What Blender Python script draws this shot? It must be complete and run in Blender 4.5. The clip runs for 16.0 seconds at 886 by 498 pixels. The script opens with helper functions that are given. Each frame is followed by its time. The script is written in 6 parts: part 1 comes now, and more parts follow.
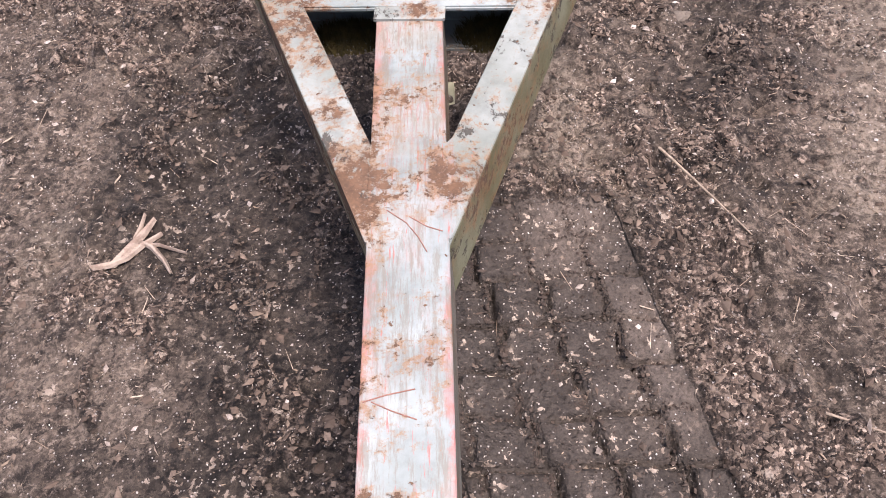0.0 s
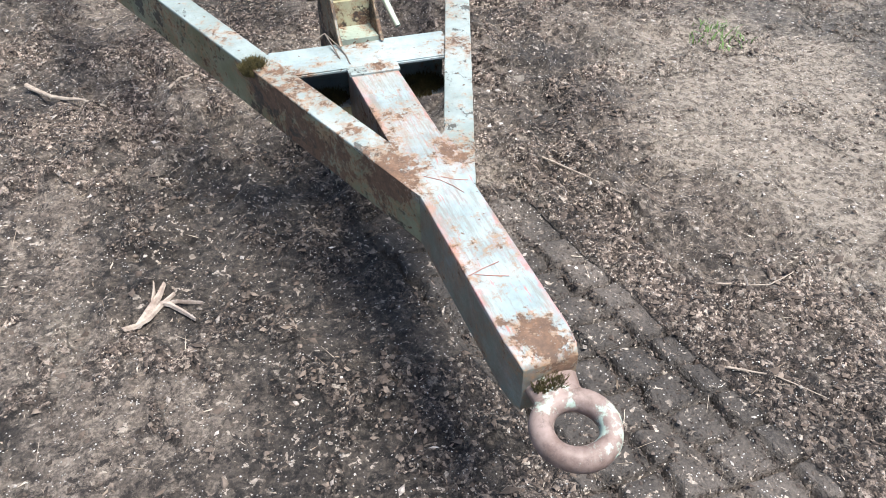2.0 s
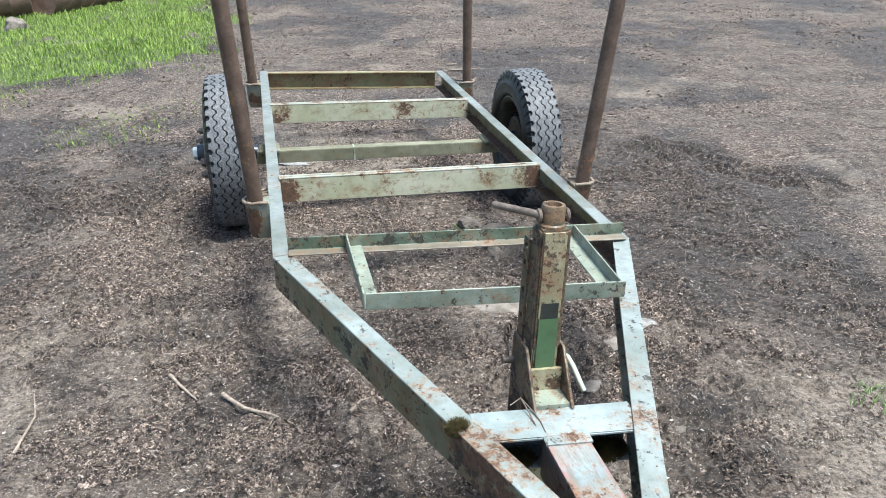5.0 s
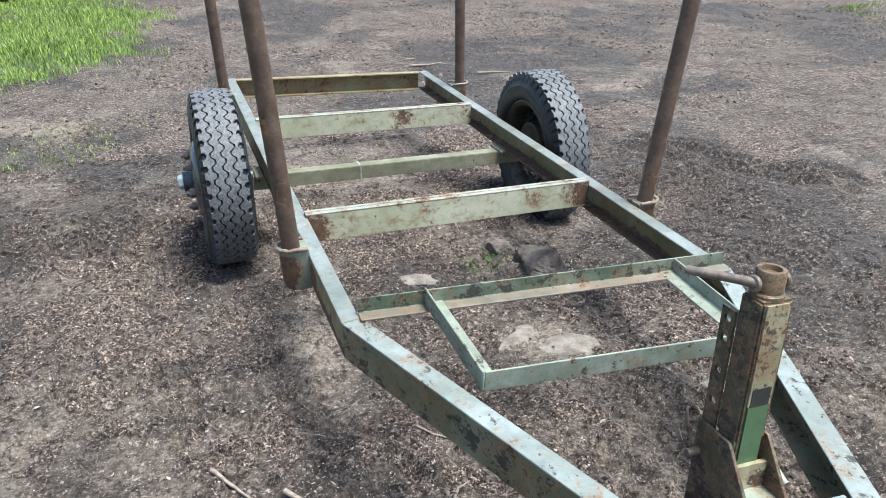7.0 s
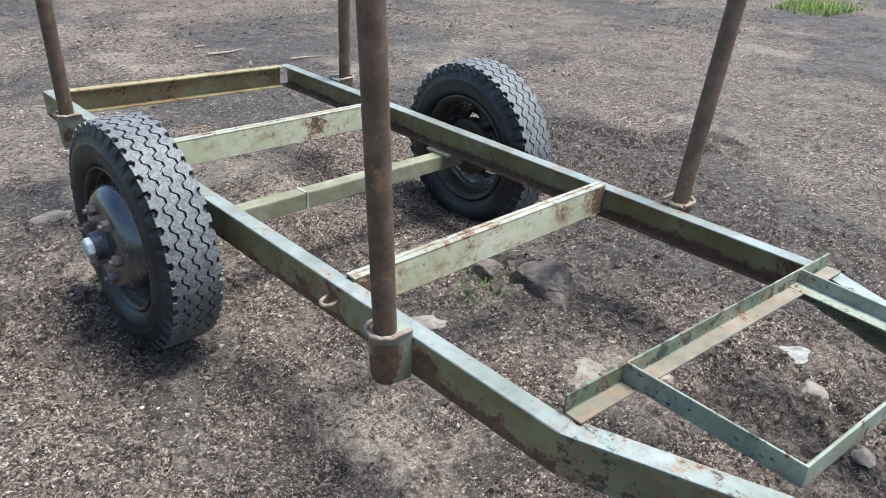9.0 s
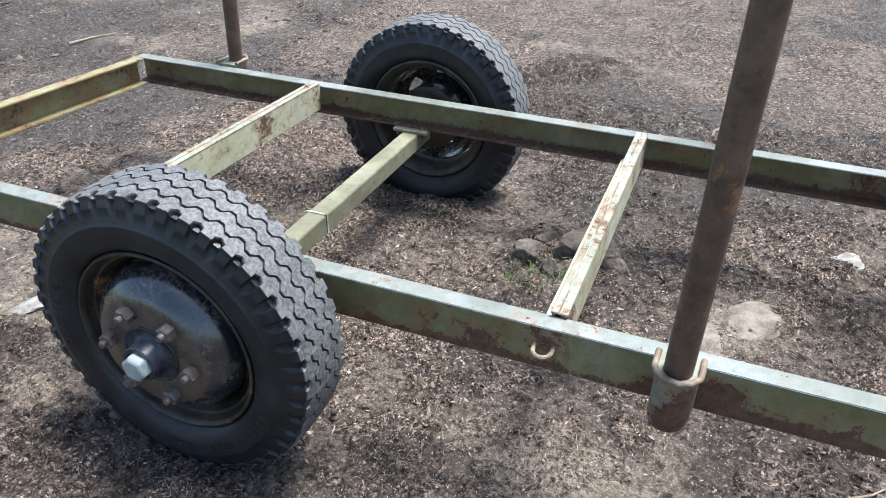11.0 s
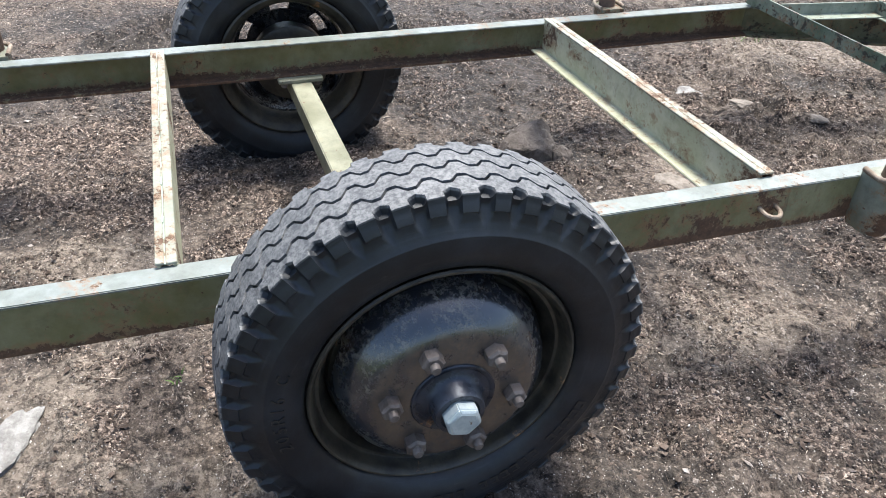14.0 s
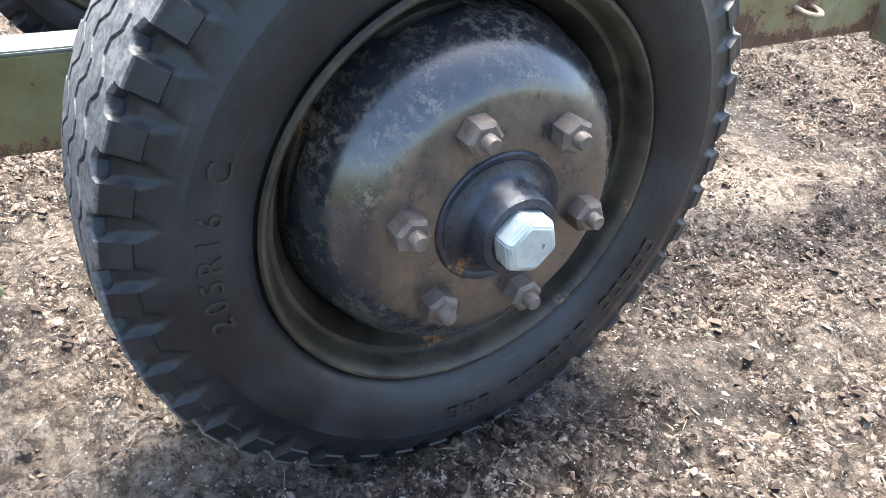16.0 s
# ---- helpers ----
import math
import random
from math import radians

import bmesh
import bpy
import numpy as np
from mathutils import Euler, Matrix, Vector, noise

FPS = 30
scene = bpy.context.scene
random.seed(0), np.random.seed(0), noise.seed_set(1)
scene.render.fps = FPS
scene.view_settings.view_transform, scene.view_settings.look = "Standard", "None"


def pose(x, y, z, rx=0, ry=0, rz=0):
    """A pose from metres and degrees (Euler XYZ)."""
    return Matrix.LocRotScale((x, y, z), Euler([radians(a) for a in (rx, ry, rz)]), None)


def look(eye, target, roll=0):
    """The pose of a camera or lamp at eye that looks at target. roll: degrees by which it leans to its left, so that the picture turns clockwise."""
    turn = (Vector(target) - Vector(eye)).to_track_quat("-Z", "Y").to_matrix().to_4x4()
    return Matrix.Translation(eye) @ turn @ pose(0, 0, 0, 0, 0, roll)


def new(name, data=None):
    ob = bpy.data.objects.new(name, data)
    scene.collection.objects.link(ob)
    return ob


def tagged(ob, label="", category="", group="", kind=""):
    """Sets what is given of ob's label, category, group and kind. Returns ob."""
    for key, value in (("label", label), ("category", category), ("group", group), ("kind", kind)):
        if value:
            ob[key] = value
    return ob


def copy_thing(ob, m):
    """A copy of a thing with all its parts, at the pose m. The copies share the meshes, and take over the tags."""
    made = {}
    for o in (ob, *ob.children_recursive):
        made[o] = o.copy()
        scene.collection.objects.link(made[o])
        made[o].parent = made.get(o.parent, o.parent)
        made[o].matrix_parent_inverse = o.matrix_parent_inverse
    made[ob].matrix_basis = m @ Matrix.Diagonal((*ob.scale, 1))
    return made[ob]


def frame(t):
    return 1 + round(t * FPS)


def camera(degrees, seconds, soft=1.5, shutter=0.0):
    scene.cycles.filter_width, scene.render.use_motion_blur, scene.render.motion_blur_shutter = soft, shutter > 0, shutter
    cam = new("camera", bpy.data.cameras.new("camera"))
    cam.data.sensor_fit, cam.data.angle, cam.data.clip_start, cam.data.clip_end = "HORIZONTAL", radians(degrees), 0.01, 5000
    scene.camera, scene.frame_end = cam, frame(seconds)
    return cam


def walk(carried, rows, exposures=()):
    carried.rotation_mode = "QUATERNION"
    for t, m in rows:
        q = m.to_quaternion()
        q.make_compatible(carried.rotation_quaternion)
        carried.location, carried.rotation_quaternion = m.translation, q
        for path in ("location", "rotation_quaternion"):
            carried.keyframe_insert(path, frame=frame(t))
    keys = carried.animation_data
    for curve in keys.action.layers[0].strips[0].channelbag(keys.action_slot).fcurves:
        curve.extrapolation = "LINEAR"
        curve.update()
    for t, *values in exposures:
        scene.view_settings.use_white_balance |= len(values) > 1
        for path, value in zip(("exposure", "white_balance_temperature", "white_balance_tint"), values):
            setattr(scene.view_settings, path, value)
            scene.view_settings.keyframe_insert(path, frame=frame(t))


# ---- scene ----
cam = camera(59.8, 16.0, 0.4)
PATH = [
    (0, (0.1, -0.16, 1.239), (-0.002, 0.988, -0.396), -7.6),
    (0.5, (-0.022, -0.347, 1.22), (0.103, 0.845, -0.38), -4.4),
    (1, (-0.146, -0.496, 1.24), (0.185, 0.715, -0.317), -2.3),
    (1.5, (-0.303, -0.579, 1.279), (0.159, 0.674, -0.21), -1.3),
    (2, (-0.395, -0.608, 1.335), (0.115, 0.746, -0.046), -0.9),
    (2.5, (-0.462, -0.615, 1.391), (0.042, 0.858, 0.134), -0.8),
    (3, (-0.496, -0.606, 1.438), (-0.015, 0.962, 0.293), -0.7),
    (3.5, (-0.517, -0.586, 1.491), (-0.057, 1.055, 0.443), -0.4),
    (4, (-0.547, -0.573, 1.539), (-0.112, 1.128, 0.581), -0.4),
    (4.5, (-0.585, -0.545, 1.583), (-0.169, 1.198, 0.695), -0.4),
    (5, (-0.617, -0.511, 1.618), (-0.211, 1.264, 0.79), -0.4),
    (5.2, (-0.624, -0.489, 1.629), (-0.217, 1.292, 0.816), -0.3),
    (7.3, (-1.109, 0.234, 1.628), (-0.432, 1.898, 0.75), -0.7),
    (7.5, (-1.172, 0.332, 1.619), (-0.445, 1.971, 0.734), -0.6),
    (8, (-1.339, 0.644, 1.602), (-0.478, 2.213, 0.71), 0.1),
    (8.2, (-1.41, 0.751, 1.6), (-0.469, 2.271, 0.703), 0.6),
    (10.3, (-2.027, 2.04, 1.581), (-0.541, 2.921, 0.573), 0.6),
    (10.5, (-2.025, 2.158, 1.563), (-0.518, 2.98, 0.537), 0.1),
    (11, (-2.02, 2.472, 1.574), (-0.454, 3.125, 0.516), 0.1),
    (11.5, (-2.092, 2.779, 1.561), (-0.467, 3.221, 0.482), 0.5),
    (12, (-2.105, 3.02, 1.571), (-0.452, 3.261, 0.471), 1.3),
    (12.5, (-2.07, 3.31, 1.552), (-0.411, 3.378, 0.437), 1.7),
    (13, (-2.108, 3.609, 1.529), (-0.468, 3.489, 0.39), 1.7),
    (13.5, (-2.043, 3.809, 1.469), (-0.445, 3.514, 0.303), 1.1),
    (14, (-1.878, 4.002, 1.412), (-0.341, 3.488, 0.241), 2.0),
    (14.5, (-1.742, 4.185, 1.346), (-0.272, 3.491, 0.182), 1.3),
    (15, (-1.656, 4.229, 1.207), (-0.265, 3.423, 0.018), 1.0),
    (15.5, (-1.575, 4.193, 0.971), (-0.23, 3.319, -0.224), 4.9),
    (16, (-1.537, 4.115, 0.818), (-0.154, 3.198, -0.298), 5.9),
]
walk(cam, [(t, look(eye, target, roll)) for t, eye, target, roll in PATH],
     [(0, 0.84, 6850, 25), (0.5, 0.98, 6500, 15), (1.0, 1.09, 6250, 9), (2.0, 1.12, 6150, 7), (3.0, 1.03, 6000, 5), (5.0, 0.98, 5980, 4), (8.0, 0.96, 5950, 5), (12.0, 1.12, 6200, 8), (14.5, 1.18, 6450, 9), (15.5, 1.85, 6700, 9), (16, 2.36, 6550, 8)])

# ---------------------------------------------------------------- light
SUN_DIR = Vector((0.28, -0.22, 1.0)).normalized()      # towards the sun
world = bpy.data.worlds.new("sky")
scene.world = world
world.use_nodes = True
wn = world.node_tree.nodes
sky = wn.new("ShaderNodeTexSky")
sky.sky_type, sky.sun_disc = "NISHITA", False
sky.sun_elevation = math.asin(SUN_DIR.z)
sky.sun_rotation = math.atan2(SUN_DIR.x, SUN_DIR.y)
sky.dust_density, sky.air_density = 2.5, 1.0
world.node_tree.links.new(sky.outputs[0], wn["Background"].inputs[0])
wn["Background"].inputs[1].default_value = 0.134
sun_data = bpy.data.lights.new("sun", "SUN")
sun_data.energy, sun_data.angle, sun_data.color = 4.3, radians(22), (1.0, 0.975, 0.93)
sun = new("sun", sun_data)
sun.matrix_world = look(SUN_DIR * 30, (0, 0, 0))


# ---------------------------------------------------------------- materials
class Nodes:
    """A short way to write a node material."""

    def __init__(self, name):
        self.mat = bpy.data.materials.new(name)
        self.mat.use_nodes = True
        self.t = self.mat.node_tree
        self.b = self.t.nodes["Principled BSDF"]
        self.co = self.t.nodes.new("ShaderNodeTexCoord").outputs["Object"]

    def put(self, sock, v):
        if isinstance(v, bpy.types.NodeSocket):
            self.t.links.new(v, sock)
        elif isinstance(v, (tuple, list)) and len(v) == 3 and sock.type == "RGBA":
            sock.default_value = (*v, 1)
        else:
            sock.default_value = v

    def stretch(self, x, y, z):
        n = self.t.nodes.new("ShaderNodeMapping")
        self.put(n.inputs[0], self.co)
        n.inputs["Scale"].default_value = (x, y, z)
        return n.outputs[0]

    def noise(self, scale, detail=6.0, rough=0.6, co=None, dist=0.0):
        n = self.t.nodes.new("ShaderNodeTexNoise")
        self.put(n.inputs["Vector"], co or self.co)
        n.inputs["Scale"].default_value = scale
        n.inputs["Detail"].default_value = detail
        n.inputs["Roughness"].default_value = rough
        n.inputs["Distortion"].default_value = dist
        return n.outputs[0]

    def cells(self, scale, out="Distance", feature="F1", co=None):
        n = self.t.nodes.new("ShaderNodeTexVoronoi")
        n.feature = feature
        self.put(n.inputs["Vector"], co or self.co)
        n.inputs["Scale"].default_value = scale
        return n.outputs[out]

    def step(self, v, lo, hi, a=0.0, b=1.0):
        n = self.t.nodes.new("ShaderNodeMapRange")
        n.interpolation_type = "SMOOTHSTEP"
        self.put(n.inputs[0], v)
        for i, x in enumerate((lo, hi, a, b)):
            n.inputs[i + 1].default_value = x
        return n.outputs[0]

    def math(self, op, a, b=0.0):
        n = self.t.nodes.new("ShaderNodeMath")
        n.operation = op
        self.put(n.inputs[0], a)
        self.put(n.inputs[1], b)
        return n.outputs[0]

    def mix(self, f, a, b):
        n = self.t.nodes.new("ShaderNodeMix")
        n.data_type = "RGBA"
        self.put(n.inputs[0], f)
        self.put(n.inputs[6], a)
        self.put(n.inputs[7], b)
        return n.outputs[2]

    def scaled(self, colour, by):
        n = self.t.nodes.new("ShaderNodeVectorMath")
        n.operation = "SCALE"
        self.put(n.inputs[0], colour)
        self.put(n.inputs["Scale"], by)
        return n.outputs[0]

    def island(self):
        return self.t.nodes.new("ShaderNodeNewGeometry").outputs["Random Per Island"]

    def axis(self, i):
        n = self.t.nodes.new("ShaderNodeSeparateXYZ")
        self.put(n.inputs[0], self.co)
        return n.outputs[i]

    def bump(self, h, strength, dist):
        n = self.t.nodes.new("ShaderNodeBump")
        self.put(n.inputs["Height"], h)
        n.inputs["Strength"].default_value = strength
        n.inputs["Distance"].default_value = dist
        self.put(self.b.inputs["Normal"], n.outputs[0])

    def done(self, colour, rough, metal=0.0, spec=0.5):
        self.put(self.b.inputs["Base Color"], colour)
        self.put(self.b.inputs["Roughness"], rough)
        self.put(self.b.inputs["Metallic"], metal)
        self.put(self.b.inputs["Specular IOR Level"], spec)
        return self.mat


RUST = (0.072, 0.040, 0.024)
RUST_LIGHT = (0.23, 0.125, 0.060)
PRIMER = (0.33, 0.125, 0.110)


def paint(name, base, pale, rust_at, primer_at, scratch=(7, 1.2, 7), chips=0.62, gloss=0.42, ochre=0.58, spots=(), flake=0.70, edge=False, sill=0.0):
    """Old brushed paint: faded patches, red primer rubbed through, rust, chips and runs; spots (x, y, z, reach, amount) rust more."""
    n = Nodes(name)
    fade = n.step(n.noise(5, 8, 0.65), 0.35, 0.68)
    grime = n.step(n.noise(23, 8, 0.7), 0.42, 0.75)
    col = n.mix(fade, base, pale)
    col = n.mix(n.math("MULTIPLY", grime, 0.5), col, tuple(c * 0.5 for c in base))
    streak = n.noise(9, 9, 0.72, n.stretch(*scratch), 0.4)
    extra = 0.0
    for x, y, z, reach, amount in spots:
        d = n.t.nodes.new("ShaderNodeVectorMath")
        d.operation = "DISTANCE"
        n.put(d.inputs[0], n.co)
        d.inputs[1].default_value = (x, y, z)
        extra = n.math("ADD", extra, n.step(d.outputs["Value"], reach, 0.0, 0.0, amount))
    if sill:
        # rust creeping up from the lower edge
        level = n.math("ADD", n.axis(2), n.math("MULTIPLY", n.axis(0), 0.034))
        extra = n.math("ADD", extra, n.step(level, sill + 0.036, sill, 0.0, 0.13))
    col = n.mix(n.step(n.math("ADD", streak, n.math("MULTIPLY", extra, 0.5)), primer_at, primer_at + 0.07), col, PRIMER)
    if edge:
        off = n.math("ABSOLUTE", n.math("SUBTRACT", n.axis(0), 0.005))
        off = n.math("ADD", off, n.math("MULTIPLY", n.math("SUBTRACT", n.noise(14, 10, 0.8, n.stretch(1, 0.6, 1)), 0.5), 0.085))
        apart = n.math("MAXIMUM", n.step(n.axis(1), 0.42, 0.38), n.step(n.axis(1), 0.60, 0.66))
        col = n.mix(n.math("MULTIPLY", n.math("MULTIPLY", n.step(off, 0.042, 0.052, 0.0, 0.9), n.step(n.noise(7, 6, 0.7), 0.42, 0.54, 0.3, 1.0)), n.math("MULTIPLY", apart, n.step(n.axis(2), 0.421, 0.427))), col, PRIMER)
        lines = n.step(n.noise(7, 9, 0.78, n.stretch(40, 1.6, 40), 0.2), 0.46, 0.60)
        rubbed = n.step(n.math("ADD", n.noise(4.5, 8, 0.7, n.stretch(1.6, 0.8, 1)), n.math("MULTIPLY", n.step(n.axis(1), 0.60, 0.72), 0.05)), 0.46, 0.62)
        col = n.mix(n.math("MULTIPLY", n.math("MULTIPLY", lines, rubbed), 0.75), col, (0.235, 0.098, 0.076))
        pink = n.step(n.math("ADD", n.noise(6, 9, 0.75, n.stretch(1.5, 0.6, 1)), n.math("MULTIPLY", n.step(n.axis(1), 0.55, 0.75), 0.03)), 0.50, 0.66, 0.0, 0.55)
        col = n.mix(pink, col, (0.30, 0.19, 0.165))
        col = n.mix(n.step(n.noise(16, 9, 0.8, n.stretch(6, 0.7, 6)), 0.48, 0.60, 0.0, 0.6), col, (0.150, 0.130, 0.098))
        col = n.mix(n.step(n.noise(3.6, 8, 0.7), 0.48, 0.66, 0.0, 0.4), col, (0.215, 0.185, 0.130))
        # flanks below the top edge: side shade put in, mottled with rust brown
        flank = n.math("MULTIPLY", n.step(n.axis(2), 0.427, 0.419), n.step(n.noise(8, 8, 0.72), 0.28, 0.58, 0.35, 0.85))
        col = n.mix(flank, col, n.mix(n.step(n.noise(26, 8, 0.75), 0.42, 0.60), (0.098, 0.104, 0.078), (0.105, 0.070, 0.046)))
    yellow = n.step(n.math("ADD", n.noise(11, 9, 0.75, n.stretch(1, 1, 1.6), 0.3), n.math("MULTIPLY", extra, 0.6)), ochre, ochre + 0.16)
    col = n.mix(n.math("MULTIPLY", yellow, 0.75), col, RUST_LIGHT)
    rust_n = n.math("ADD", n.math("MULTIPLY", n.noise(6.5, 12, 0.78, dist=0.35), 0.58), n.math("MULTIPLY", n.noise(45, 8, 0.8), 0.30))
    rust_n = n.math("ADD", rust_n, n.math("MULTIPLY", n.noise(150, 5, 0.75), 0.12))
    rust_n = n.math("ADD", rust_n, extra)
    runs = n.math("MULTIPLY", n.step(n.noise(34, 7, 0.75, n.stretch(1, 1, 0.16), 0.3), 0.56, 0.66), n.step(n.math("ADD", n.noise(5, 6, 0.7), extra), 0.50, 0.66))
    col = n.mix(n.math("MULTIPLY", runs, 0.6), col, (0.095, 0.066, 0.042))
    halo = n.math("MULTIPLY", n.step(rust_n, rust_at - 0.055, rust_at - 0.01), n.step(n.noise(60, 7, 0.75), 0.40, 0.58))
    col = n.mix(n.math("MULTIPLY", halo, 0.8), col, RUST_LIGHT)
    rust = n.step(rust_n, rust_at - 0.008, rust_at + 0.022)
    chip = n.step(n.noise(55, 5, 0.6), chips, chips + 0.03)
    bare = n.math("MAXIMUM", rust, chip)
    rusty = n.mix(n.step(n.noise(38, 9, 0.78), 0.38, 0.62), RUST, (0.135, 0.074, 0.042))
    rusty = n.mix(n.step(n.noise(130, 6, 0.75), 0.55, 0.68, 0.0, 0.7), rusty, (0.22, 0.128, 0.078))
    col = n.mix(bare, col, rusty)
    lost = n.step(n.noise(15, 10, 0.78, n.stretch(1, 0.7, 1)), flake, flake + 0.02)
    col = n.mix(n.math("MULTIPLY", lost, 0.85), col, (0.035, 0.028, 0.022))
    bare = n.math("MAXIMUM", bare, lost)
    h = n.math("ADD", n.math("MULTIPLY", bare, -0.5), n.math("MULTIPLY", n.noise(120, 6, 0.7), 0.35))
    n.bump(n.math("ADD", h, n.math("MULTIPLY", streak, 0.3)), 0.55, 0.003)
    return n.done(col, n.math("ADD", n.math("MULTIPLY", bare, 0.4), n.step(n.noise(17), 0.3, 0.7, gloss - 0.07, gloss + 0.12)))


TONGUE_SPOTS = [(0.0, 0.030, 0.43, 0.11, 0.095), (-0.080, 0.53, 0.43, 0.115, 0.105), (0.088, 0.53, 0.43, 0.115, 0.105), (-0.03, 0.42, 0.43, 0.06, 0.05), (0.03, 0.02, 0.36, 0.08, 0.10),
                (-0.20, 0.74, 0.30, 0.28, 0.15), (0.02, 0.88, 0.43, 0.06, 0.10), (-0.24, 0.93, 0.43, 0.12, 0.10), (0.20, 0.92, 0.44, 0.10, 0.07)]
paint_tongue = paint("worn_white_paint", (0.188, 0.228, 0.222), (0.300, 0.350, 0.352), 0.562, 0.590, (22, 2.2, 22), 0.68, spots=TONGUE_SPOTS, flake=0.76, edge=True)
paint_bar = paint("flaking_white_paint", (0.192, 0.225, 0.212), (0.290, 0.330, 0.325), 0.566, 0.68, (3, 12, 12), 0.67, spots=TONGUE_SPOTS, flake=0.73)
ARM_SPOTS = TONGUE_SPOTS + [(-0.40, 1.30, 0.35, 0.20, 0.05), (-0.64, 1.93, 0.38, 0.10, 0.07)]
# arms: light tone for the top, shade tone for the sides, over real rust
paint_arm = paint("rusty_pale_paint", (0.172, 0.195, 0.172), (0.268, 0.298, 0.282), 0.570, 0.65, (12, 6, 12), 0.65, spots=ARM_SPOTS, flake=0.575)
paint_side = paint("olive_worn_shaded_paint", (0.102, 0.098, 0.048), (0.185, 0.192, 0.128), 0.557, 0.70, (12, 6, 12), 0.635, 0.45, 0.54, spots=ARM_SPOTS, flake=0.552)
RAIL_SPOTS = [(-0.652, 2.55, 0.42, 0.08, 0.09), (-0.652, 2.79, 0.45, 0.09, 0.13), (-0.652, 2.15, 0.36, 0.16, 0.09), (-0.652, 3.05, 0.45, 0.20, 0.03), (0.65, 4.06, 0.40, 0.09, 0.07),
              (0.65, 2.72, 0.40, 0.09, 0.07), (0.65, 5.0, 0.40, 0.14, 0.07), (0.65, 2.05, 0.40, 0.16, 0.07), (-0.63, 1.97, 0.42, 0.12, 0.10), (-0.63, 4.15, 0.50, 0.10, 0.08)]
RAIL_SPOTS += [(-0.652, 2.405, 0.44, 0.085, 0.20), (-0.652, 3.22, 0.43, 0.10, 0.07), (-0.652, 2.95, 0.43, 0.08, 0.08), (-0.652, 3.10, 0.46, 0.07, 0.09), (-0.652, 2.35, 0.37, 0.18, 0.11)]
# rail sides darker, tops paler: shade and skylight put into the worn paint
paint_rail = paint("olive_green_shaded_paint", (0.142, 0.126, 0.048), (0.228, 0.220, 0.125), 0.582, 0.76, (7, 2, 7), 0.68, 0.45, 0.555, spots=RAIL_SPOTS, flake=0.655, sill=0.364)
paint_rail_lit = paint("skylit_rail_paint", (0.150, 0.165, 0.142), (0.228, 0.250, 0.236), 0.585, 0.74, (7, 2, 7), 0.675, 0.46, 0.565, flake=0.67)
CROSS_SPOTS = [(-0.3, 2.77, 0.385, 0.10, 0.05), (0.1, 2.78, 0.38, 0.09, 0.05), (0.62, 2.80, 0.40, 0.12, 0.06), (-0.60, 2.76, 0.385, 0.12, 0.06), (-0.57, 2.76, 0.44, 0.16, 0.12), (0.56, 2.78, 0.42, 0.15, 0.11), (0.36, 2.78, 0.43, 0.09, 0.09), (0.2, 4.12, 0.44, 0.10, 0.13), (-0.57, 4.12, 0.44, 0.12, 0.10), (0.60, 4.14, 0.44, 0.10, 0.08)]
SOCKET_SPOTS = [(-0.735, 2.445, 0.45, 0.085, 0.22), (-0.74, 2.49, 0.385, 0.085, 0.22), (0.70, 2.47, 0.40, 0.09, 0.12), (0.73, 4.58, 0.40, 0.09, 0.12), (-0.70, 4.65, 0.43, 0.08, 0.15)]
paint_socket = paint("rust_streaked_socket_paint", (0.125, 0.128, 0.085), (0.235, 0.245, 0.195), 0.565, 0.76, (7, 7, 2), 0.66, 0.5, 0.53, spots=SOCKET_SPOTS, flake=0.66)
paint_cross = paint("light_green_paint", (0.40, 0.395, 0.255), (0.53, 0.515, 0.385), 0.570, 0.76, (2, 7, 7), 0.685, 0.4, 0.530, spots=CROSS_SPOTS)
paint_rear = paint("ochre_green_paint", (0.215, 0.190, 0.085), (0.300, 0.280, 0.155), 0.545, 0.76, (2, 7, 7), 0.65, 0.45, 0.45)
paint_lip = paint("chalky_worn_paint", (0.235, 0.248, 0.19), (0.34, 0.35, 0.295), 0.545, 0.70, (2, 9, 9), 0.65, 0.5, 0.49, flake=0.66)
paint_tray = paint("grey_green_paint", (0.150, 0.178, 0.132), (0.275, 0.305, 0.245), 0.568, 0.70, (2, 7, 7), 0.635, 0.45, 0.55, flake=0.575)
paint_back = paint("dark_green_flaking_paint", (0.070, 0.105, 0.068), (0.23, 0.255, 0.19), 0.565, 0.70, (2, 7, 7), 0.62, 0.45, 0.57, flake=0.535)
# tube, flanges, cheeks and cap: much darker than the face plate's paint_jack
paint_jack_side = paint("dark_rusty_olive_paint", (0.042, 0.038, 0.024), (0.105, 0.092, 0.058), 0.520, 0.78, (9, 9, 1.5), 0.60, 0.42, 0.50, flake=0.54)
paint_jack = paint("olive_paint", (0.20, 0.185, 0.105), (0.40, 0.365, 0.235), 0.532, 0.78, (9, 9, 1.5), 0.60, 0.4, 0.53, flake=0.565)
paint_black = paint("black_flaking_paint", (0.016, 0.018, 0.016), (0.035, 0.038, 0.034), 0.60, 0.80, (8, 8, 2), 0.66, 0.4, 0.60, flake=0.9)
paint_pan = paint("tan_rusty_flange", (0.135, 0.118, 0.085), (0.235, 0.205, 0.16), 0.57, 0.64, (2, 9, 9), 0.66, 0.5, 0.56, flake=0.66)
paint_sleeve = paint("clean_green_paint", (0.062, 0.115, 0.05), (0.085, 0.14, 0.065), 0.70, 0.80, (8, 8, 2), 0.74, 0.38, 0.72)


